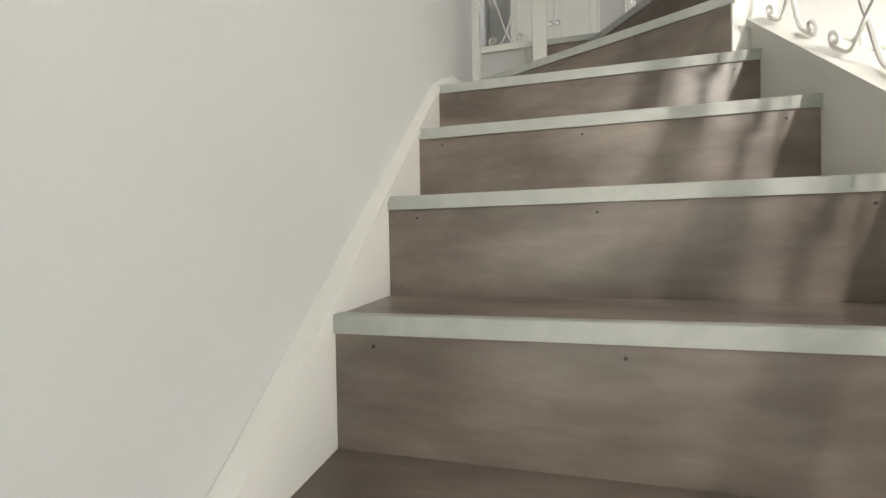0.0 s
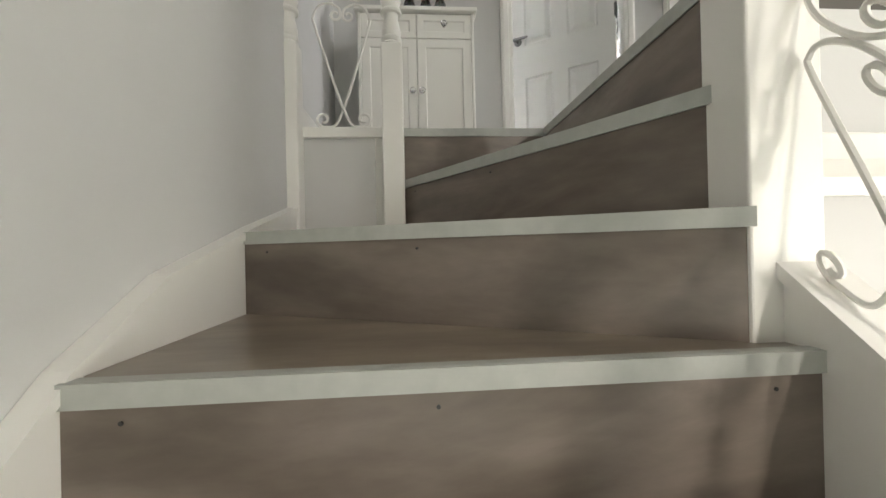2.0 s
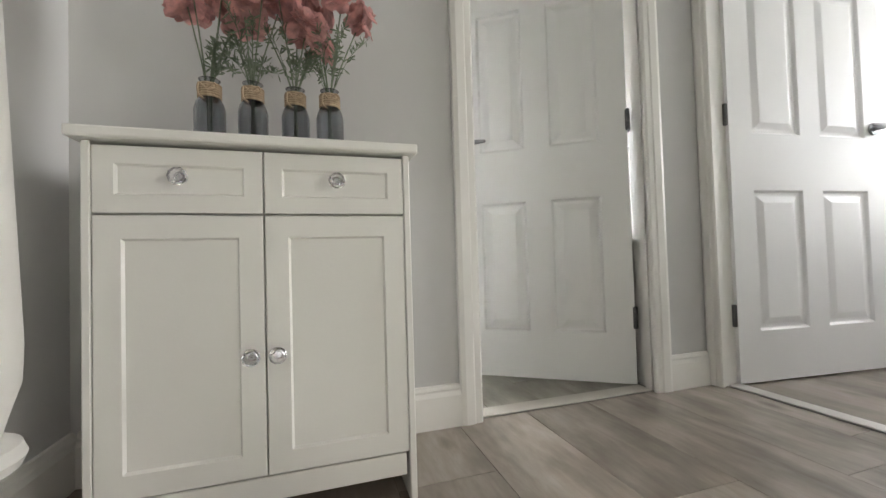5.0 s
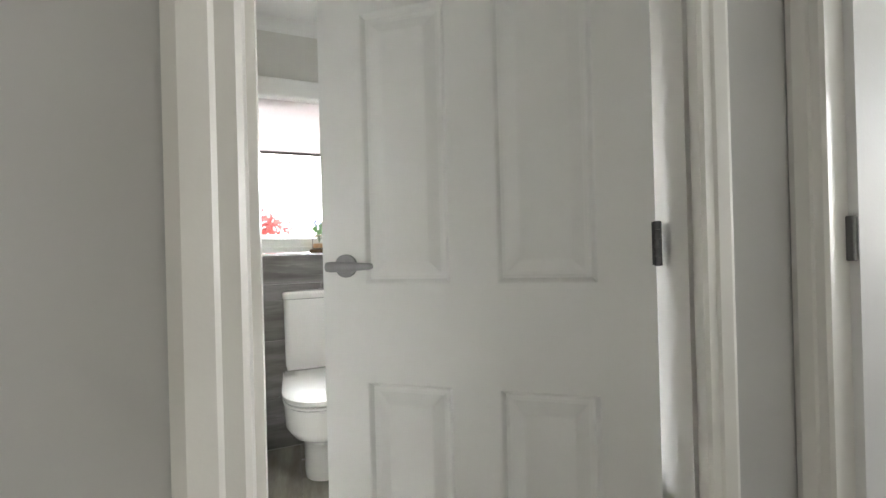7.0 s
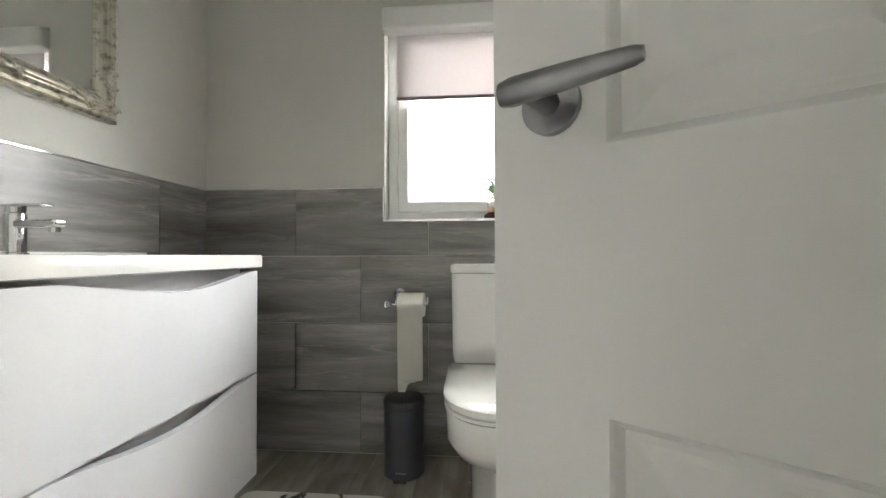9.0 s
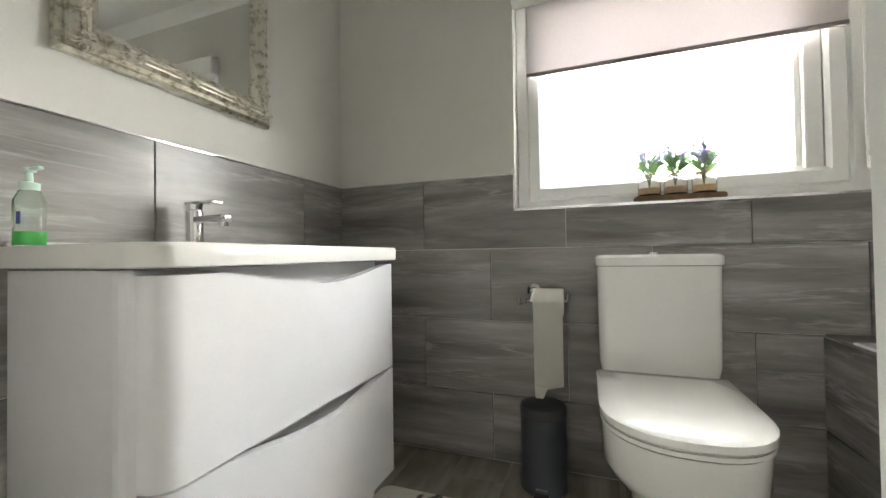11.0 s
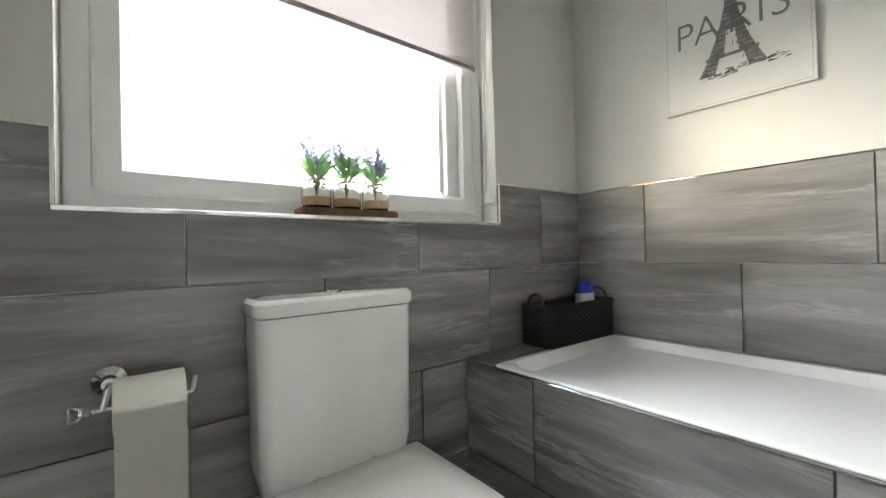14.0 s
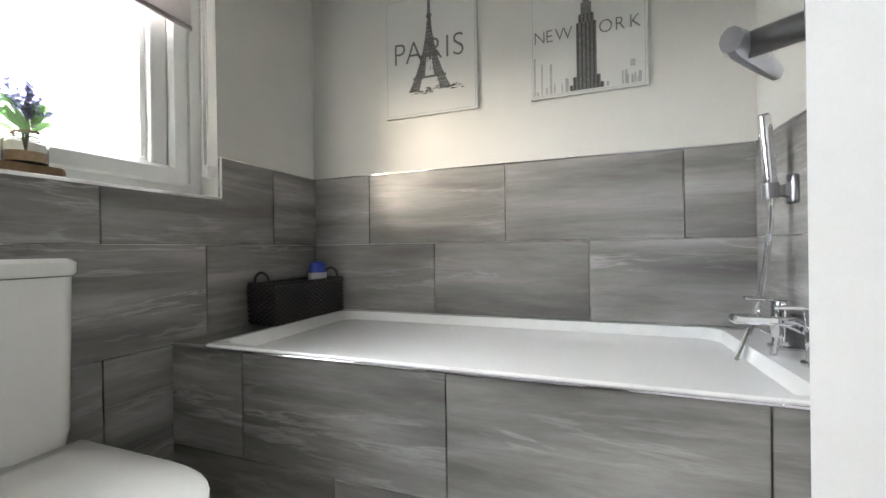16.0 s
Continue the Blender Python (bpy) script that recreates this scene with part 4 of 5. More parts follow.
part("hose_outlet", lathe([(0.010, 0), (0.013, 0.004), (0.013, 0.03)], 16, (2.08, 1.045, BZ + 0.048)), CHROME, mixer, "", True)
shower = thing("hand_shower", "chrome hand shower on a wall bracket with metal hose", "shower", (0, 0, 0))
BRX, BRZ = 2.14, 0.985
part("bracket", box(BRX - 0.022, BRX + 0.022, BY0 + 0.012, BY0 + 0.03, BRZ - 0.035, BRZ + 0.04, 0.008, 3), STEEL, shower)
part("bracket_arm", loft([[(BRX + dx, y, BRZ + dz) for dx, dz in ((-w, -h), (w, -h), (w, h), (-w, h))] for y, w, h in ((BY0 + 0.03, 0.016, 0.020), (0.960, 0.012, 0.014), (0.985, 0.012, 0.013))]), STEEL, shower)
part("holder", tube([(BRX, 0.986, BRZ - 0.02), (BRX, 0.988, BRZ + 0.02)], 0.019, 16), STEEL, shower, "", True)
part("handset", tube([(BRX, 0.987, BRZ + 0.018), (BRX, 0.990, BRZ + 0.07), (BRX, 0.999, BRZ + 0.190), (BRX, 1.0, BRZ + 0.196)], 0.0155, 18), CHROME, shower, "", True)
part("spray_face", tube([(BRX, 1.0, BRZ + 0.197), (BRX, 1.0005, BRZ + 0.201)], 0.012, 18), STEEL, shower, "", True)
hose = smooth_line([(BRX, 0.985, BRZ - 0.015), (BRX, 0.992, 0.85), (BRX - 0.005, 1.02, 0.68), (BRX - 0.025, 1.08, 0.52), (2.09, 1.14, 0.38), (2.08, 1.15, 0.29), (2.07, 1.11, 0.26), (2.055, 1.07, 0.35), (2.05, 1.03, 0.50), (2.05, 1.011, BZ + 0.05)], 14)
hb = bmesh.new()
tube(hose, 0.0068, 8, hb)
for i in range(1, len(hose) - 1):
    for f in (0.0, 0.5):
        p = hose[i].lerp(hose[i + 1], f)
        d = (hose[i + 1] - hose[i]).normalized()
        tube([p - d * 0.0017, p + d * 0.0017], 0.0082, 8, hb)
part("hose", hb, CHROME, shower, "", True)

# basket and bottle on the bath corner
bk = thing("storage_basket", "dark woven basket on the bath ledge", "basket", (2.175, 2.53, BZ + 0.006), "", -3)
LX, LY, LH = 0.19, 0.062, 0.145
part("liner", box(-LX + 0.008, LX - 0.008, -LY + 0.008, LY - 0.008, 0.0, 0.012), WICKER, bk)
weave = bmesh.new()
rows_n = 17
for r in range(rows_n):
    z = 0.006 + r * LH / rows_n
    pts = []
    for (xa, ya), (xb, yb) in (((-LX, -LY), (LX, -LY)), ((LX, -LY), (LX, LY)), ((LX, LY), (-LX, LY)), ((-LX, LY), (-LX, -LY))):
        n = max(int(Vector((xb - xa, yb - ya)).length / 0.0125), 2)
        for i in range(n):
            f = i / n
            o = 0.0028 * (1 if (i + r) % 2 else -1)
            nx, ny = (yb - ya), -(xb - xa)
            L = math.hypot(nx, ny)
            pts.append((xa + (xb - xa) * f + nx / L * o, ya + (yb - ya) * f + ny / L * o, z))
    pts.append(pts[0])
    tube(pts, 0.0047, 5, weave)
part("weave", weave, WICKER, bk, "dark brown woven strands")
part("rim", tube([(-LX, -LY, LH), (LX, -LY, LH), (LX, LY, LH), (-LX, LY, LH), (-LX, -LY, LH), (LX, -LY, LH)], 0.007, 6), WICKER, bk)
for s in (-1, 1):
    part("handle", tube(smooth_line([(s * LX, -0.035, LH), (s * LX, -0.028, LH + 0.03), (s * LX, 0.0, LH + 0.045), (s * LX, 0.028, LH + 0.03), (s * LX, 0.035, LH)], 5), 0.0045, 6), WICKER, bk)
bt = thing("toiletry_bottle", "white bottle with a deep blue cap in the basket", "bottle", (2.285, 2.53, BZ + 0.02), "", -8)
part("body", loft([rounded(-0.043, 0.043, -0.022, 0.022, z, 0.018) for z in (0.0, 0.13, 0.158)]), WHITEPL, bt, "", True)
part("cap", loft([rounded(-0.041, 0.041, -0.021, 0.021, 0.1585, 0.018), rounded(-0.038, 0.038, -0.020, 0.020, 0.19, 0.018), rounded(-0.024, 0.024, -0.013, 0.013, 0.205, 0.011)]), BLUEPL, bt, "blue cap", True)

# toilet
wc = thing("toilet", "white close-coupled toilet with the lid closed", "toilet", (1.227, 2.63, 0))
part("cistern", loft([rounded(-0.170, 0.170, -0.135, -0.012, 0.40, 0.03), rounded(-0.183, 0.184, -0.140, -0.012, 0.47, 0.03), rounded(-0.187, 0.190, -0.142, -0.012, 0.797, 0.03)]), CERAMIC, wc, "", True)
lid = part("cistern_lid", loft([rounded(-0.189, 0.193, -0.145, -0.010, 0.800, 0.03), rounded(-0.192, 0.196, -0.148, -0.010, 0.806, 0.03), rounded(-0.192, 0.196, -0.148, -0.010, 0.828, 0.03), rounded(-0.184, 0.188, -0.140, -0.014, 0.837, 0.03)]), CERAMIC, wc, "", True)
part("flush_button", lathe([(0.024, 0.0), (0.024, 0.004), (0.021, 0.007), (0.004, 0.008)], 20, (0, -0.07, 0.837)), CHROME, lid, "chrome flush button", True)


def d_ring(w, yb, yf, z, k=18):
    """D-shaped plan: straight back at yb, rounded front at yf."""
    r = w
    pts = [(-w, yb, z), ]
    cy = yf + r * 1.05
    pts.append((-w, (yb + cy) / 2, z))
    for i in range(k + 1):
        a = math.pi + math.pi * i / k
        ca, sa = math.cos(a), math.sin(a)
        pts.append((w * math.copysign(abs(ca) ** 0.86, ca), cy + (cy - yf) * math.copysign(abs(sa) ** 0.92, sa), z))
    pts.append((w, (yb + cy) / 2, z))
    pts.append((w, yb, z))
    return pts


part("pan", loft([d_ring(0.105, -0.03, -0.42, 0.0), d_ring(0.108, -0.03, -0.43, 0.03), d_ring(0.112, -0.03, -0.455, 0.175), d_ring(0.125, -0.03, -0.50, 0.212), d_ring(0.165, -0.03, -0.575, 0.25), d_ring(0.188, -0.03, -0.61, 0.295), d_ring(0.190, -0.03, -0.618, 0.389)]), CERAMIC, wc, "", True)
part("seat", loft([d_ring(0.190, -0.15, -0.622, 0.392), d_ring(0.195, -0.145, -0.630, 0.398), d_ring(0.195, -0.145, -0.630, 0.408)]), CERAMIC, wc, "", True)
part("lid", loft([d_ring(0.193, -0.145, -0.630, 0.411), d_ring(0.197, -0.14, -0.636, 0.418), d_ring(0.196, -0.14, -0.634, 0.434), d_ring(0.186, -0.15, -0.618, 0.443), d_ring(0.12, -0.2, -0.50, 0.447)]), CERAMIC, wc, "", True)
for s in (-1, 1):
    part("hinge", tube([(s * 0.07, -0.148, 0.43), (s * 0.07, -0.136, 0.43)], 0.012, 12), CHROME, wc, "", True)
    part("fixing_cap", lathe([(0.008, 0), (0.006, 0.004)], 12, (s * 0.113, -0.3, 0.06)), CHROME, wc)

# bin
pb = thing("pedal_bin", "small dark navy pedal bin with a black lid", "bin", (0.848, 2.49, 0))
part("body", lathe([(0.078, 0.0), (0.083, 0.006), (0.083, 0.012), (0.080, 0.016), (0.080, 0.265)], 36), DARKPL, pb, "", True)
part("lid", lathe([(0.082, 0.267), (0.083, 0.272), (0.083, 0.290), (0.078, 0.300), (0.06, 0.307), (0.02, 0.310)], 36), BLACKPL, pb, "", True)
part("pedal", box(-0.026, 0.026, -0.105, -0.07, 0.008, 0.02, 0.004, 2), BLACKPL, pb)
part("badge", box(-0.02, 0.02, -0.0845, -0.079, 0.032, 0.037, 0.001), STEEL, pb)

# toilet brush holder
tb = thing("toilet_brush", "dark square toilet brush holder on the floor", "toilet brush", (1.462, 2.555, 0))
part("holder", loft([rounded(-0.042, 0.042, -0.042, 0.042, 0, 0.01), rounded(-0.048, 0.048, -0.048, 0.048, 0.13, 0.01)]), DARKPL, tb)
part("handle", lathe([(0.012, 0.131), (0.010, 0.16), (0.008, 0.30), (0.011, 0.33)], 14), STEEL, tb, "", True)

# toilet roll holder
rh = thing("toilet_roll_holder", "chrome roll holder with a crystal finial", "roll holder", (0, 0, 0))
RZ, RY = 0.662, 2.565
def wall_disc(prof, x, z, y):
    b2 = lathe(prof, 22)
    bmesh.ops.rotate(b2, verts=b2.verts[:], cent=(0, 0, 0), matrix=Matrix.Rotation(radians(90), 3, "X"))
    bmesh.ops.translate(b2, verts=b2.verts[:], vec=(x, y, z))
    return b2
part("rose", wall_disc([(0.027, 0), (0.027, 0.004), (0.021, 0.008), (0.021, 0.011), (0.014, 0.016), (0.011, 0.035)], 0.808, 0.70, BY1 - 0.011), CHROME, rh, "", True)
part("arm", tube(smooth_line([(0.808, 2.59, 0.70), (0.806, RY + 0.004, 0.69), (0.80, RY, RZ + 0.005), (0.80, RY, RZ)], 5), 0.006, 10), CHROME, rh, "", True)
part("bar", tube(smooth_line([(0.785, RY, RZ), (0.86, RY, RZ), (0.925, RY, RZ), (0.937, RY, RZ + 0.008), (0.941, RY, RZ + 0.033)], 5), 0.0045, 10), CHROME, rh, "", True)
fin = lathe([(0.006, 0.0), (0.010, 0.006), (0.008, 0.012), (0.014, 0.022), (0.016, 0.030), (0.006, 0.036)], 10)
bmesh.ops.rotate(fin, verts=fin.verts[:], cent=(0, 0, 0), matrix=Matrix.Rotation(radians(-90), 3, "Y"))
bmesh.ops.translate(fin, verts=fin.verts[:], vec=(0.785, RY, RZ))
part("finial", fin, CRYSTAL, rh, "crystal finial")
roll = thing("toilet_roll", "white toilet roll with a long torn hanging sheet", "toilet roll", (0, 0, 0))
rl = tube([(0.814, RY, RZ), (0.818, RY, RZ), (0.918, RY, RZ), (0.922, RY, RZ)], 0.0505, 36)
part("roll", rl, PAPER, roll, "", True)
sh = bmesh.new()
front, back = [], []
for i in range(9):
    z = RZ - i * 0.038
    y = RY - 0.0515 - 0.004 * math.sin(i * 0.6)
    front.append((sh.verts.new((0.816, y, z)), sh.verts.new((0.921, y + 0.001, z))))
for a, b in zip(front, front[1:]):
    sh.faces.new((a[0], b[0], b[1], a[1]))
t1 = sh.verts.new((0.835, RY - 0.052, RZ - 0.385))
t2 = sh.verts.new((0.862, RY - 0.052, RZ - 0.318))
t0 = sh.verts.new((0.82, RY - 0.052, RZ - 0.378))
sh.faces.new((front[-1][0], t0, t1, t2, front[-1][1]))
bmesh.ops.solidify(sh, geom=sh.faces[:], thickness=0.0012)
part("hanging_sheet", sh, PAPER, roll, "torn paper sheet")

# vanity unit
van = thing("vanity_unit", "gloss white two-drawer vanity with a curved finger groove", "vanity unit", (0, 0, 0))
VX, VY0, VY1 = 0.352, 1.452, 2.272
def round_front(x0, x1, y0, y1, z, r, k=6):
    pts = [(x0, y1, z), (x0, y0, z)]
    for i in range(k + 1):
        a = radians(-90 + 90 * i / k)
        pts.append((x1 - r + r * math.cos(a), y0 + r + r * math.sin(a), z))
    pts.append((x1, y1, z))
    return pts
part("plinth", box(BX0 + 0.012, 0.29, VY0 + 0.05, VY1 - 0.03, 0.0, 0.088), GLOSSW, van)
part("body", loft([round_front(BX0 + 0.012, VX - 0.065, VY0 + 0.008, VY1 - 0.003, z, 0.05) for z in (0.089, 0.826)]), GLOSSW, van)


def drawer_front(nm, z_low, z_high):
    """Front sheet with a scooped top edge."""
    bm = bmesh.new()
    cols = 30
    ys = [VY0 + 0.055 + (VY1 - VY0 - 0.055) * i / cols for i in range(cols + 1)]
    prof = []
    for x_off, y in [(-0.05 + 0.05 * math.sin(a), VY0 + 0.055 - 0.05 * math.cos(a)) for a in (0, 0.4, 0.8, 1.2)]:
        prof.append((VX + x_off, y, 0.0))
    for y in ys:
        f = (y - VY0) / (VY1 - VY0)
        prof.append((VX, y, f))
    lo, hi, lob, hib = [], [], [], []
    for x, y, f in prof:
        zl, zh = z_low(f), z_high(f)
        nrm = -0.028
        lo.append(bm.verts.new((x, y, zl)))
        hi.append(bm.verts.new((x, y, zh)))
        lob.append(bm.verts.new((x + nrm, max(y, VY0 + 0.03), zl)))
        hib.append(bm.verts.new((x + nrm, max(y, VY0 + 0.03), zh)))
    for i in range(len(prof) - 1):
        j = i + 1
        bm.faces.new((lo[i], lo[j], hi[j], hi[i]))
        bm.faces.new((lob[j], lob[i], hib[i], hib[j]))
        bm.faces.new((hi[i], hi[j], hib[j], hib[i]))
        bm.faces.new((lo[j], lo[i], lob[i], lob[j]))
    bm.faces.new((lo[0], hi[0], hib[0], lob[0]))
    bm.faces.new((lo[-1], lob[-1], hib[-1], hi[-1]))
    part(nm, bm, GLOSSW, van, "", True)


scoop = lambda f, d: d * max(0.0, math.sin(math.pi * min(max((f - 0.16) / 0.82, 0), 1))) ** 1.3
drawer_front("drawer", lambda f: 0.455, lambda f: 0.817 - scoop(f, 0.042))
drawer_front("drawer", lambda f: 0.090, lambda f: 0.450 - scoop(f, 0.044))
basin = thing("wash_basin", "white moulded basin top on the vanity", "basin", (0, 0, 0))
bo = lambda e, z: round_front(BX0 + 0.011, 0.366 + e, VY0 - 0.012 - e, VY1 + 0.008 + e, z, 0.07, 18)
n_out = len(bo(0, 0))
def basin_ring(ins, z):
    x0, x1, y0, y1 = 0.03 + ins, 0.325 - ins, VY0 + 0.10 + ins, VY1 - 0.09 - ins
    base = bo(0, 0)
    out = []
    cx, cy = (x0 + x1) / 2, (y0 + y1) / 2
    for x, y, _ in base:
        ex = (x - 0.133) / 0.235
        ey = (y - 1.82) / 0.46
        out.append((cx + max(-1, min(1, ex * 1.02)) * (x1 - x0) / 2, cy + max(-1, min(1, ey * 1.02)) * (y1 - y0) / 2, z))
    return out
part("top", loft([bo(-0.006, 0.829), bo(-0.001, 0.832), bo(0, 0.838), bo(0, 0.868), bo(-0.004, 0.874), bo(-0.012, 0.8745), basin_ring(0, 0.874), basin_ring(0.006, 0.869), basin_ring(0.05, 0.836), basin_ring(0.08, 0.834)]), CERAMIC, basin, "", True)
part("upstand", box(BX0 + 0.011, BX0 + 0.03, VY0, VY1, 0.8745, 0.885, 0.004, 2), CERAMIC, basin)

tap = thing("basin_tap", "chrome single-lever basin mixer tap", "tap", (-0.02, 1.81, 0.875))
part("body", lathe([(0.027, 0), (0.027, 0.004), (0.022, 0.007), (0.022, 0.10), (0.021, 0.104)], 24), CHROME, tap, "", True)
part("spout", box(0.0, 0.125, -0.016, 0.016, 0.068, 0.088, 0.007, 3), CHROME, tap)
part("aerator", lathe([(0.012, 0.0), (0.012, 0.012)], 16, (0.108, 0, 0.057)), CHROME, tap, "", True)
part("lever", box(-0.02, 0.09, -0.017, 0.017, 0.120, 0.128, 0.003, 2), CHROME, tap)
part("lever_base", lathe([(0.020, 0.106), (0.021, 0.122)], 20), CHROME, tap, "", True)

soap = thing("soap_bottle", "clear pump bottle with green liquid soap", "soap bottle", (-0.03, 1.468, 0.875))
part("bottle", loft([rounded(-0.025, 0.025, -0.022, 0.022, z, 0.018) for z in (0.0, 0.09)] + [rounded(-0.015, 0.015, -0.015, 0.015, 0.11, 0.012)]), glass("bottle_plastic", (0.85, 0.95, 0.88), 0.1), soap, "", True)
part("liquid", loft([rounded(-0.023, 0.023, -0.020, 0.020, z, 0.016) for z in (0.002, 0.028)]), GREENLIQ, soap, "green liquid")
part("label", box(0.008, 0.0225, -0.0235, -0.0225, 0.042, 0.066, 0.0004), BLUEPL, soap)
pm = part("pump", lathe([(0.015, 0.1105), (0.016, 0.125), (0.006, 0.128), (0.005, 0.146), (0.010, 0.148), (0.010, 0.156)], 16), plain("mint_plastic", (0.62, 0.82, 0.72), 0.35), soap, "", True)
part("nozzle", box(0.0, 0.04, -0.005, 0.005, 0.149, 0.156, 0.002), plain("mint_nozzle", (0.62, 0.82, 0.72), 0.35), pm)

# mirror
mir = thing("wall_mirror", "wall mirror in an ornate antique silver frame", "mirror", (BX0, 0, 0))
MY0, MY1, MZ0, MZ1, MW = 1.53, 2.15, 1.318, 2.10, 0.082
part("mirror_glass", box(0.012, 0.018, MY0 + MW - 0.01, MY1 - MW + 0.01, MZ0 + MW - 0.01, MZ1 - MW + 0.01), MIRROR, mir)
fb = bmesh.new()
prof = [(0.0, 0.001), (0.0, 0.020), (0.008, 0.028), (0.016, 0.024), (0.022, 0.040), (0.032, 0.046), (0.040, 0.040), (0.046, 0.044), (0.052, 0.038), (0.058, 0.041), (0.064, 0.032), (0.072, 0.026), (0.080, 0.024), (0.082, 0.018), (0.082, 0.001)]
loops = [[fb.verts.new((d, y, z)) for y, z in ((MY0 + i, MZ0 + i), (MY1 - i, MZ0 + i), (MY1 - i, MZ1 - i), (MY0 + i, MZ1 - i))] for i, d in prof]
for p, q in zip(loops, loops[1:] + loops[:1]):
    for i in range(4):
        j = (i + 1) % 4
        fb.faces.new((p[i], p[j], q[j], q[i]))
part("frame", fb, SILVER, mir)
rng = random.Random(5)


def ornament(y, z, s):
    bm = bmesh.new()
    for _ in range(9):
        a, r = rng.uniform(0, 6.28), rng.uniform(0.0, 0.028) * s
        cx, cz = y + r * math.cos(a), z + r * math.sin(a)
        pts = [(0.042 + 0.006 * math.sin(k), cx + (0.010 - 0.0014 * k) * s * math.cos(a + k * 0.9), cz + (0.010 - 0.0014 * k) * s * math.sin(a + k * 0.9)) for k in range(7)]
        tube(pts, 0.0036, 5, bm)
    part("ornament", bm, SILVER, mir, "", True)


m = MW / 2
for y, z in ((MY0 + m, MZ0 + m), (MY1 - m, MZ0 + m), (MY0 + m, MZ1 - m), (MY1 - m, MZ1 - m)):
    ornament(y, z, 1.0)
for d in (0.07, 0.12):
    for y, z in ((MY0 + m + d, MZ0 + m), (MY1 - m - d, MZ0 + m), (MY0 + m, MZ0 + m + d), (MY1 - m, MZ0 + m + d), (MY0 + m, MZ1 - m - d), (MY1 - m, MZ1 - m - d)):
        ornament(y, z, 0.75 if d < 0.1 else 0.6)
ornament((MY0 + MY1) / 2, MZ0 + m, 0.9)

# bath mat
single("bath_mat", loft([rounded(0.30, 0.83, 1.50, 2.30, z, r) for z, r in ((0.0005, 0.05), (0.010, 0.055), (0.014, 0.04))]), MATM, "cream marbled bath mat on the plank floor", "mat")


# pictures
def letters(txt, size, at, parent, material):
    cu = bpy.data.curves.new("lettering", "FONT")
    cu.body, cu.size, cu.extrude, cu.offset = txt, size, 0.0004, -0.013 * size
    tmp = bpy.data.objects.new("lettering_tmp", cu)
    scene.collection.objects.link(tmp)
    me = bpy.data.meshes.new_from_object(tmp.evaluated_get(bpy.context.evaluated_depsgraph_get()))
    bpy.data.objects.remove(tmp)
    me.materials.clear()
    me.materials.append(material)
    ob = new("lettering", me)
    ob.parent = parent
    ob.matrix_basis = Matrix.Translation(at) @ pose(0, 0, 0, 90, 0, 0) @ Matrix.Diagonal((0.9, 1, 1, 1))
    return ob


def canvas(at, w, h, label):
    t = new("wall_picture")
    t.matrix_world = pose(*at, 0, 0, -90)
    tagged(t, label, "picture", "city prints")
    part("canvas", box(-w / 2, w / 2, -0.016, -0.001, 0, h, 0.002, 2), CANVAS, t)
    bd = bmesh.new()
    for a in ((-w / 2 + 0.008, -w / 2 + 0.0095, 0.008, h - 0.008), (w / 2 - 0.0095, w / 2 - 0.008, 0.008, h - 0.008), (-w / 2 + 0.008, w / 2 - 0.008, 0.008, 0.0095), (-w / 2 + 0.008, w / 2 - 0.008, h - 0.0095, h - 0.008)):
        add_box(bd, a[0], a[1], -0.0166, -0.016, a[2], a[3])
    part("border_line", bd, INKL, t)
    return t


def flat_poly(bm, pts, y):
    bm.faces.new([bm.verts.new((x, y, z)) for x, z in pts])


P = canvas((BX1 - 0.001, 2.037, 1.398), 0.404, 0.50, "white canvas print of a lattice tower, lettered PARIS")
for ch, x in (("P", -0.166), ("A", -0.108), ("R", -0.012), ("I", 0.064), ("S", 0.098)):
    letters(ch, 0.132, (x, -0.0168, 0.222), P, INKM)
bm = bmesh.new()
Y = -0.0172


def tower_half(z):
    return 0.006 + 0.094 * max(0.0, 1 - z / 0.40) ** 2.5


for i in range(26):
    z0, z1 = 0.10 + i * 0.0145, 0.10 + (i + 0.95) * 0.0145
    a, b = tower_half(z0 - 0.09), tower_half(z1 - 0.09)
    if z0 < 0.145:
        for s in (-1, 1):
            flat_poly(bm, [(s * a, z0), (s * a * 0.48, z0), (s * b * 0.50, z1), (s * b, z1)], Y)
    elif z0 < 0.24:
        flat_poly(bm, [(-a, z0), (-a * 0.35, z0), (-b * 0.3, z1), (-b, z1)], Y)
        flat_poly(bm, [(a, z0), (a * 0.35, z0), (b * 0.3, z1), (b, z1)], Y)
    else:
        flat_poly(bm, [(-a, z0), (a, z0), (b, z1), (-b, z1)], Y)
for z, s in ((0.150, 1.06), (0.236, 1.25), (0.40, 1.6)):
    h2 = tower_half(z - 0.09) * s
    flat_poly(bm, [(-h2, z), (h2, z), (h2, z + 0.010), (-h2, z + 0.010)], Y - 0.0002)
flat_poly(bm, [(-0.003, 0.47), (0.003, 0.47), (0.0, 0.492)], Y)
part("tower_drawing", bm, INKM, P)
bm = bmesh.new()
rng = random.Random(8)
for _ in range(46):
    x, z = rng.uniform(-0.11, 0.13), rng.uniform(0.085, 0.11)
    flat_poly(bm, [(x, z), (x + rng.uniform(0.008, 0.03), z + 0.001), (x + rng.uniform(0.005, 0.02), z + rng.uniform(0.003, 0.008))], Y - 0.0004 + rng.uniform(0, 0.0002))
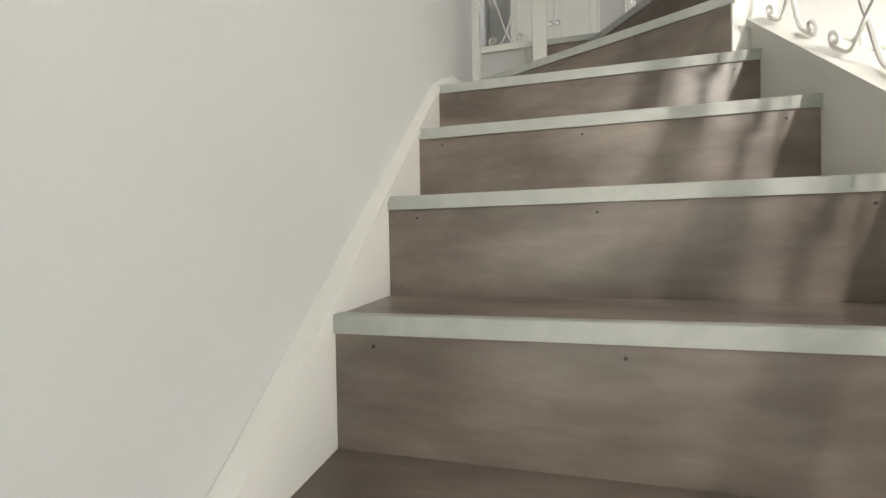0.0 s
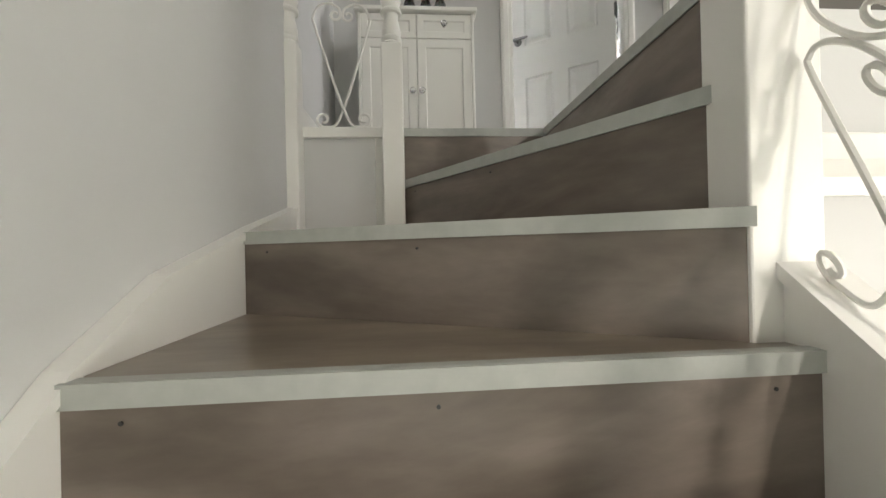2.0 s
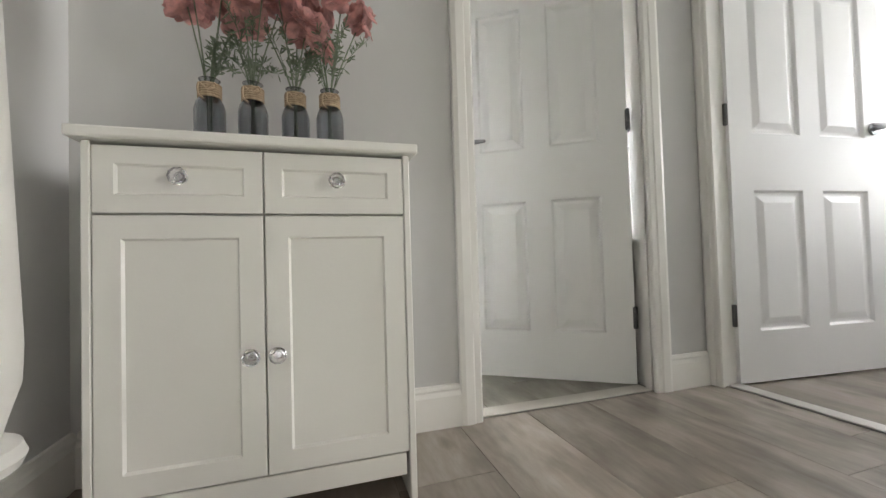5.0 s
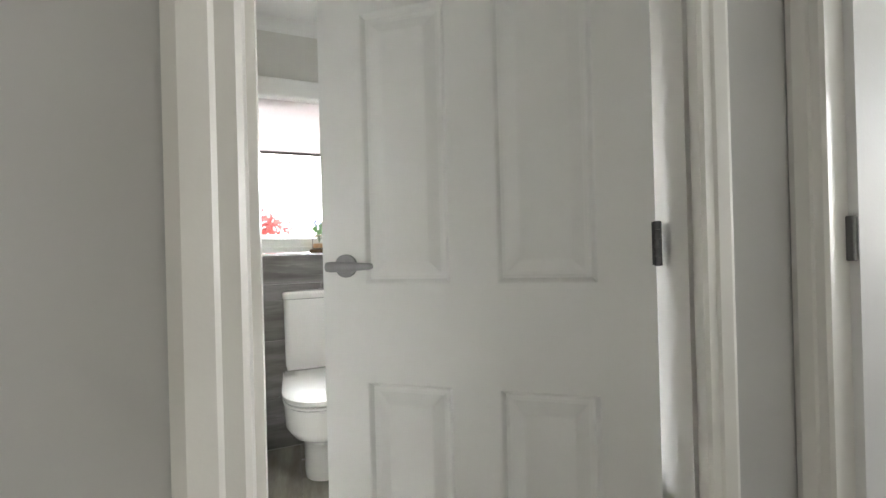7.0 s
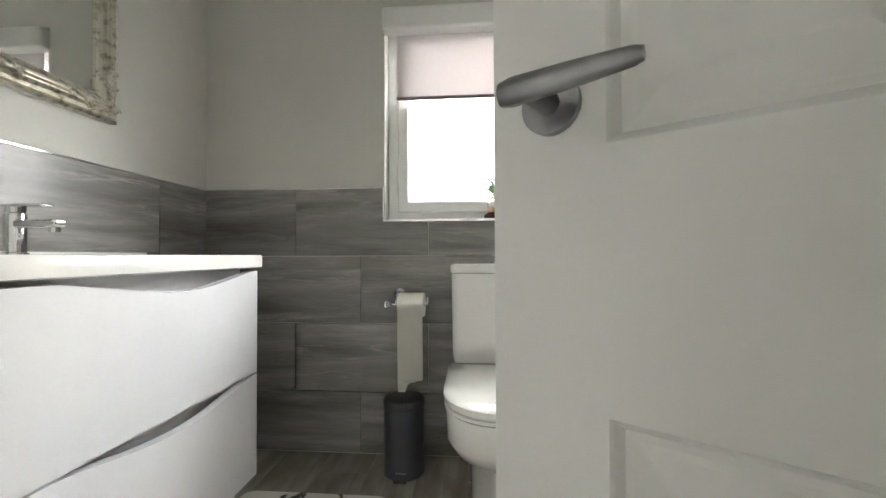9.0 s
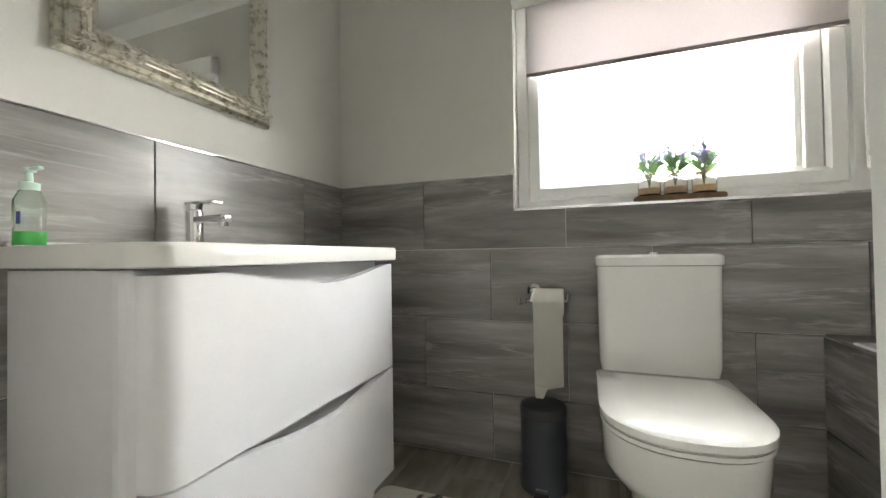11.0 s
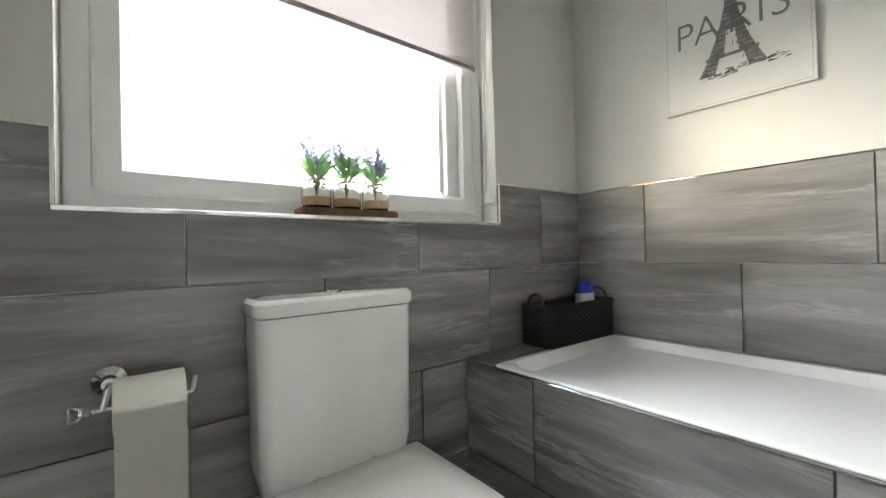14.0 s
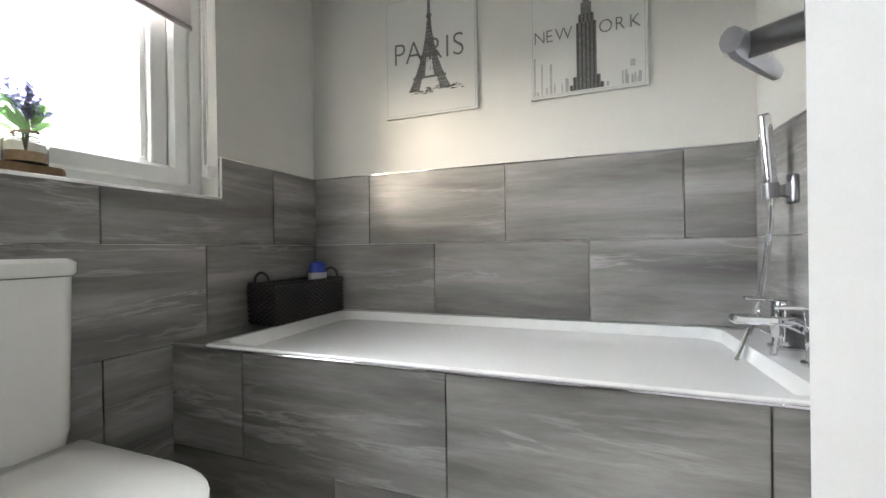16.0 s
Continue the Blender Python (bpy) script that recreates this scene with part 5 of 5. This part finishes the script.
for _ in range(40):
    z = rng.uniform(0.12, 0.4)
    a = tower_half(z - 0.09) * 0.9
    x = rng.uniform(-a, a)
    flat_poly(bm, [(x, z), (x + 0.003, z), (x + 0.002, z + rng.uniform(0.01, 0.03))], Y - 0.0006)
part("ground_sketch", bm, INK, P)

N = canvas((BX1 - 0.001, 1.432, 1.396), 0.395, 0.50, "white canvas print of a skyscraper, lettered NEW YORK")
for ch, x in (("N", -0.186), ("E", -0.143), ("W", -0.108), ("O", 0.040), ("R", 0.092), ("K", 0.138)):
    letters(ch, 0.066, (x, -0.0168, 0.205), N, INKM)
bm = bmesh.new()
bz = [(0.058, 0.014, 0.034), (0.046, 0.034, 0.062), (0.034, 0.062, 0.255), (0.026, 0.255, 0.285), (0.018, 0.285, 0.325), (0.011, 0.325, 0.355), (0.003, 0.355, 0.43)]
for w2, z0, z1 in bz:
    flat_poly(bm, [(-w2, z0), (w2, z0), (w2, z1), (-w2, z1)], Y)
part("tower_drawing", bm, INKM, N)
bm = bmesh.new()
for w2, z0, z1 in bz[:4]:
    nst = max(int(w2 / 0.006), 3)
    for i in range(nst):
        x = -w2 + 2 * w2 * (i + 0.2) / nst
        flat_poly(bm, [(x, z0), (x + w2 / nst * 0.8, z0), (x + w2 / nst * 0.8, z1), (x, z1)], Y - 0.0003)
part("window_lines", bm, INK, N)
bm = bmesh.new()
for _ in range(34):
    x = rng.uniform(-0.185, 0.172)
    h2 = rng.uniform(0.01, 0.05) + (0.09 if x < -0.10 and rng.random() < 0.4 else 0)
    w2 = rng.uniform(0.003, 0.010)
    flat_poly(bm, [(x, 0.014), (x + w2, 0.014), (x + w2, 0.014 + h2), (x, 0.014 + h2)], Y + 0.0003 - rng.uniform(0, 0.0002))
flat_poly(bm, [(0.142, 0.072), (0.158, 0.072), (0.158, 0.096), (0.142, 0.096)], Y)
part("skyline_wash", bm, INKL, N)

# plant jars on the sill
board = single("bark_board", loft([rounded(1.178 + e, 1.474 - e, 2.632, 2.690 - e, WZ0 + 0.0105 + z, 0.012) for z, e in ((0, 0.006), (0.005, 0), (0.016, 0.002), (0.020, 0.008))]), BARK, "rough bark slice on the window sill", "board", (0, 0, 0), True)


def herb_jar(x, seed):
    rng = random.Random(seed)
    t = thing("herb_jar", "small glass jar with artificial lavender and twine", "plant jar", (x, 2.660, WZ0 + 0.0312), "jars on the bark board")
    part("jar", lathe([(0.034, 0.0), (0.038, 0.003), (0.039, 0.048), (0.034, 0.060), (0.021, 0.066), (0.021, 0.078), (0.019, 0.078), (0.019, 0.067), (0.033, 0.058), (0.0365, 0.047), (0.036, 0.005)], 22), GLASS, t, "", True)
    part("filling", lathe([(0.0345, 0.0055), (0.0358, 0.010), (0.0358, 0.028), (0.02, 0.030)], 20), SAND, t, "terracotta coloured filling", True)
    part("twine", tube([(0.023 * math.cos(a * 0.4), 0.023 * math.sin(a * 0.4), 0.068 + 0.0006 * a) for a in range(17)], 0.0032, 5), TWINE, t)
    leaf = bmesh.new()
    for _ in range(44):
        a = rng.uniform(0, 6.28)
        b0 = Vector((0.007 * math.cos(a), 0.007 * math.sin(a), rng.uniform(0.070, 0.125)))
        u = Vector((math.cos(a), math.sin(a) * 0.7, rng.uniform(0.3, 1.6))).normalized()
        petal(leaf, b0, u.orthogonal().normalized(), u, rng.uniform(0.032, 0.058), 0.013, 0.005)
    for _ in range(14):
        a = rng.uniform(0, 6.28)
        tip = Vector((math.cos(a) * rng.uniform(0.01, 0.06), math.sin(a) * 0.03, rng.uniform(0.12, 0.19)))
        ln = smooth_line([(0, 0, 0.03), (tip.x * 0.3, tip.y * 0.3, 0.09), tip], 6)
        fl = bmesh.new()
        part("stem", tube(ln, 0.0011, 4), SAGE, t)
        d = (ln[-1] - ln[-4]).normalized()
        for k in range(7):
            c = tip - d * 0.006 * k
            for _ in range(3):
                u = rand_dir(rng, 0.3)
                petal(fl, c, u.orthogonal().normalized(), u, 0.0105, 0.008, 0.003)
        part("flower_spike", fl, LAVENDER, t)
    part("leaves", leaf, LEAF, t)


for i, x in enumerate((1.232, 1.318, 1.408)):
    herb_jar(x, 40 + i)

# ---- outside ----
structure("ground", box(-300, 300, -300, 300, GROUND - 0.5, GROUND - 0.12), GRASS)
bk2 = bmesh.new()
bk2.faces.new([bk2.verts.new(p) for p in ((-70, 75, -6), (170, 75, -6), (170, 75, 110), (-70, 75, 110))])
structure("backdrop", bk2, CLOUD, "bright cloudy sky")
tree = thing("red_tree", "red-leaved garden tree outside the window", "tree", (-0.2, 10.5, GROUND - 0.12))
part("trunk", tube(smooth_line([(0, 0, 0), (0.05, 0, 1.5), (-0.05, 0.05, 3.0), (0.0, 0, 4.2)], 5), 0.09, 8), BARK, tree, "", True)
rng = random.Random(21)
cr = bmesh.new()
for _ in range(2600):
    a, r, hgt = rng.uniform(0, 6.28), rng.random() ** 0.6, rng.random()
    c = Vector((math.cos(a) * r * 2.9 * (1 - 0.8 * hgt) + 0.6 * (1 - hgt) + 0.3 * math.sin(hgt * 9), math.sin(a) * r * 1.2 * (1 - 0.7 * hgt), 2.6 + hgt * 2.3))
    u = rand_dir(rng)
    petal(cr, c, u.orthogonal().normalized(), u, rng.uniform(0.09, 0.2), 0.09, 0.02)
part("crown", cr, REDLEAF, tree)


# ---- pieces: tiles and planks ----
def tiles(wall, axis, plane, out, lo, hi, rows, material, holes=(), gap=0.0032, th=0.010):
    """Tiles on a wall plane. rows: (z0, z1, joint phase); holes: (a0, a1, z0, z1) left free."""
    for z0, z1, ph in rows:
        a = ph + 0.6 * math.floor((lo - ph) / 0.6)
        while a < hi - 0.01:
            a0, a1 = max(a, lo), min(a + 0.6, hi)
            a += 0.6
            if a1 - a0 < 0.012:
                continue
            pieces = [(a0, a1, z0, z1)]
            for h0, h1, hz0, hz1 in holes:
                nxt = []
                for p0, p1, q0, q1 in pieces:
                    if p1 <= h0 or p0 >= h1 or q1 <= hz0 or q0 >= hz1:
                        nxt.append((p0, p1, q0, q1))
                        continue
                    if p0 < h0:
                        nxt.append((p0, h0, q0, q1))
                    if p1 > h1:
                        nxt.append((h1, p1, q0, q1))
                    if q0 < hz0:
                        nxt.append((max(p0, h0), min(p1, h1), q0, hz0))
                    if q1 > hz1:
                        nxt.append((max(p0, h0), min(p1, h1), hz1, q1))
                pieces = nxt
            ca, cz = (a0 + a1) / 2, (z0 + z1) / 2
            d0, d1 = sorted((out * 0.0005, out * th))
            bm, g = bmesh.new(), gap / 2
            for p0, p1, q0, q1 in pieces:
                u0, u1 = p0 + (g if p0 == a0 else 0) - ca, p1 - (g if p1 == a1 else 0) - ca
                v0, v1 = q0 + (g if q0 == z0 else 0) - cz, q1 - (g if q1 == z1 else 0) - cz
                if u1 - u0 < 0.006 or v1 - v0 < 0.006:
                    continue
                bev = 0.001 if len(pieces) == 1 else 0.0
                if axis == "x":
                    add_box(bm, u0, u1, d0, d1, v0, v1, bev)
                else:
                    add_box(bm, d0, d1, u0, u1, v0, v1, bev)
            if not bm.verts:
                bm.free()
                continue
            ob = part("tile", bm, material, wall)
            ob.location = (ca, plane, cz) if axis == "x" else (plane, ca, cz)


R0, R1, R2, R3, R4 = 0.0, 0.27, 0.57, 0.869, 1.17
tiles(w_win, "x", BY1, -1, BX0 + 0.001, BX1 - 0.001, [(R0, R1, 0.033), (R1, R2, 0.333), (R2, R3, 0.033), (R3, R4, 0.333)], TILEX, [(WX0, WX1, WZ0, 3.0)])
tiles(w_van, "y", BX0, 1, BY0 + 0.006, BY1 - 0.0115, [(R0, R1, 0.13), (R1, R2, 0.43), (R2, R3, 0.13), (R3, R4, 0.55)], TILEY)
tiles(w_bath, "y", BX1, -1, BY0 + 0.006, BY1 - 0.0115, [(R2 + 0.008, R3, 0.23), (R3, R4, -0.068)], TILEY)
tiles(w_near, "x", BY0 + 0.004, 1, 1.828, BX1 - 0.0115, [(R0, R1, 0.0), (R1, R2, 0.3), (R2 + 0.008, R3, 0.0), (R3, R4, 0.217)], TILEX)
tiles(bath_front, "y", 1.722, -1, BY0 + 0.006, BY1 - 0.0115, [(0.0, 0.27, 0.245), (0.27, BZ - 0.006, -0.056)], TILEY)
for i in range(2):
    ob = part("ledge_tile", box(-0.165 if i == 0 else -0.16, 0.165, -0.058, 0.058, -0.012, 0.0, 0.001), TILEX, bath_front)
    ob.location = (1.712 + 0.17 + i * 0.34, 2.56, BZ + 0.003)
for nm, a in (("trim_tile_edge_window_left", (BX0 + 0.011, WX0, BY1 - 0.0115, BY1 - 0.0005)), ("trim_tile_edge_window_right", (WX1, BX1 - 0.011, BY1 - 0.0115, BY1 - 0.0005)), ("trim_tile_edge_vanity", (BX0 + 0.0005, BX0 + 0.0115, BY0 + 0.006, BY1 - 0.012)), ("trim_tile_edge_bath", (BX1 - 0.0115, BX1 - 0.0005, BY0 + 0.016, BY1 - 0.012)), ("trim_tile_edge_near", (1.828, BX1 - 0.012, BY0 + 0.0045, BY0 + 0.0155))):
    structure(nm, box(*a, R4 - 0.001, R4 + 0.003), CHROME)
structure("trim_reveal_left", box(WX0 - 0.006, WX0 - 0.0005, BY1 - 0.0125, BY1 - 0.001, WZ0 + 0.009, R4), TRIM)
structure("trim_reveal_right", box(WX1 + 0.0005, WX1 + 0.006, BY1 - 0.0125, BY1 - 0.001, WZ0 + 0.009, R4), TRIM)


def planks(floor, x0, x1, y0, y1, width, length, material, seed, gap=0.0005, cut=None, z=0.0, th=0.006):
    rng = random.Random(seed)
    x = x0
    while x < x1 - 0.004:
        xe = min(x + width, x1)
        lo, hi = (y0, y1) if cut is None else cut(x, xe)
        y = lo - rng.random() * length
        while y < hi:
            ya, yb = max(y, lo), min(y + length, hi)
            y += length
            if yb - ya < 0.01:
                continue
            ob = part("plank", box(-(xe - x) / 2 + gap, (xe - x) / 2 - gap, -(yb - ya) / 2 + gap, (yb - ya) / 2 - gap, -th, 0, 0.0007), material, floor)
            ob.location = ((x + xe) / 2, (ya + yb) / 2, z)
        x = xe


planks(floor_l, 0.004, 0.963, 0.0225, 0.83, 0.24, 1.3, PLANK, 3, z=0.0015)
planks(floor_l, 0.963, 2.02, -0.85, 0.83, 0.24, 1.3, PLANK, 4, z=0.0015)
planks(floor_b, BX0 + 0.004, 1.72, BY0 - 0.02, BY1 - 0.011, 0.2, 0.9, BPLANK, 6)
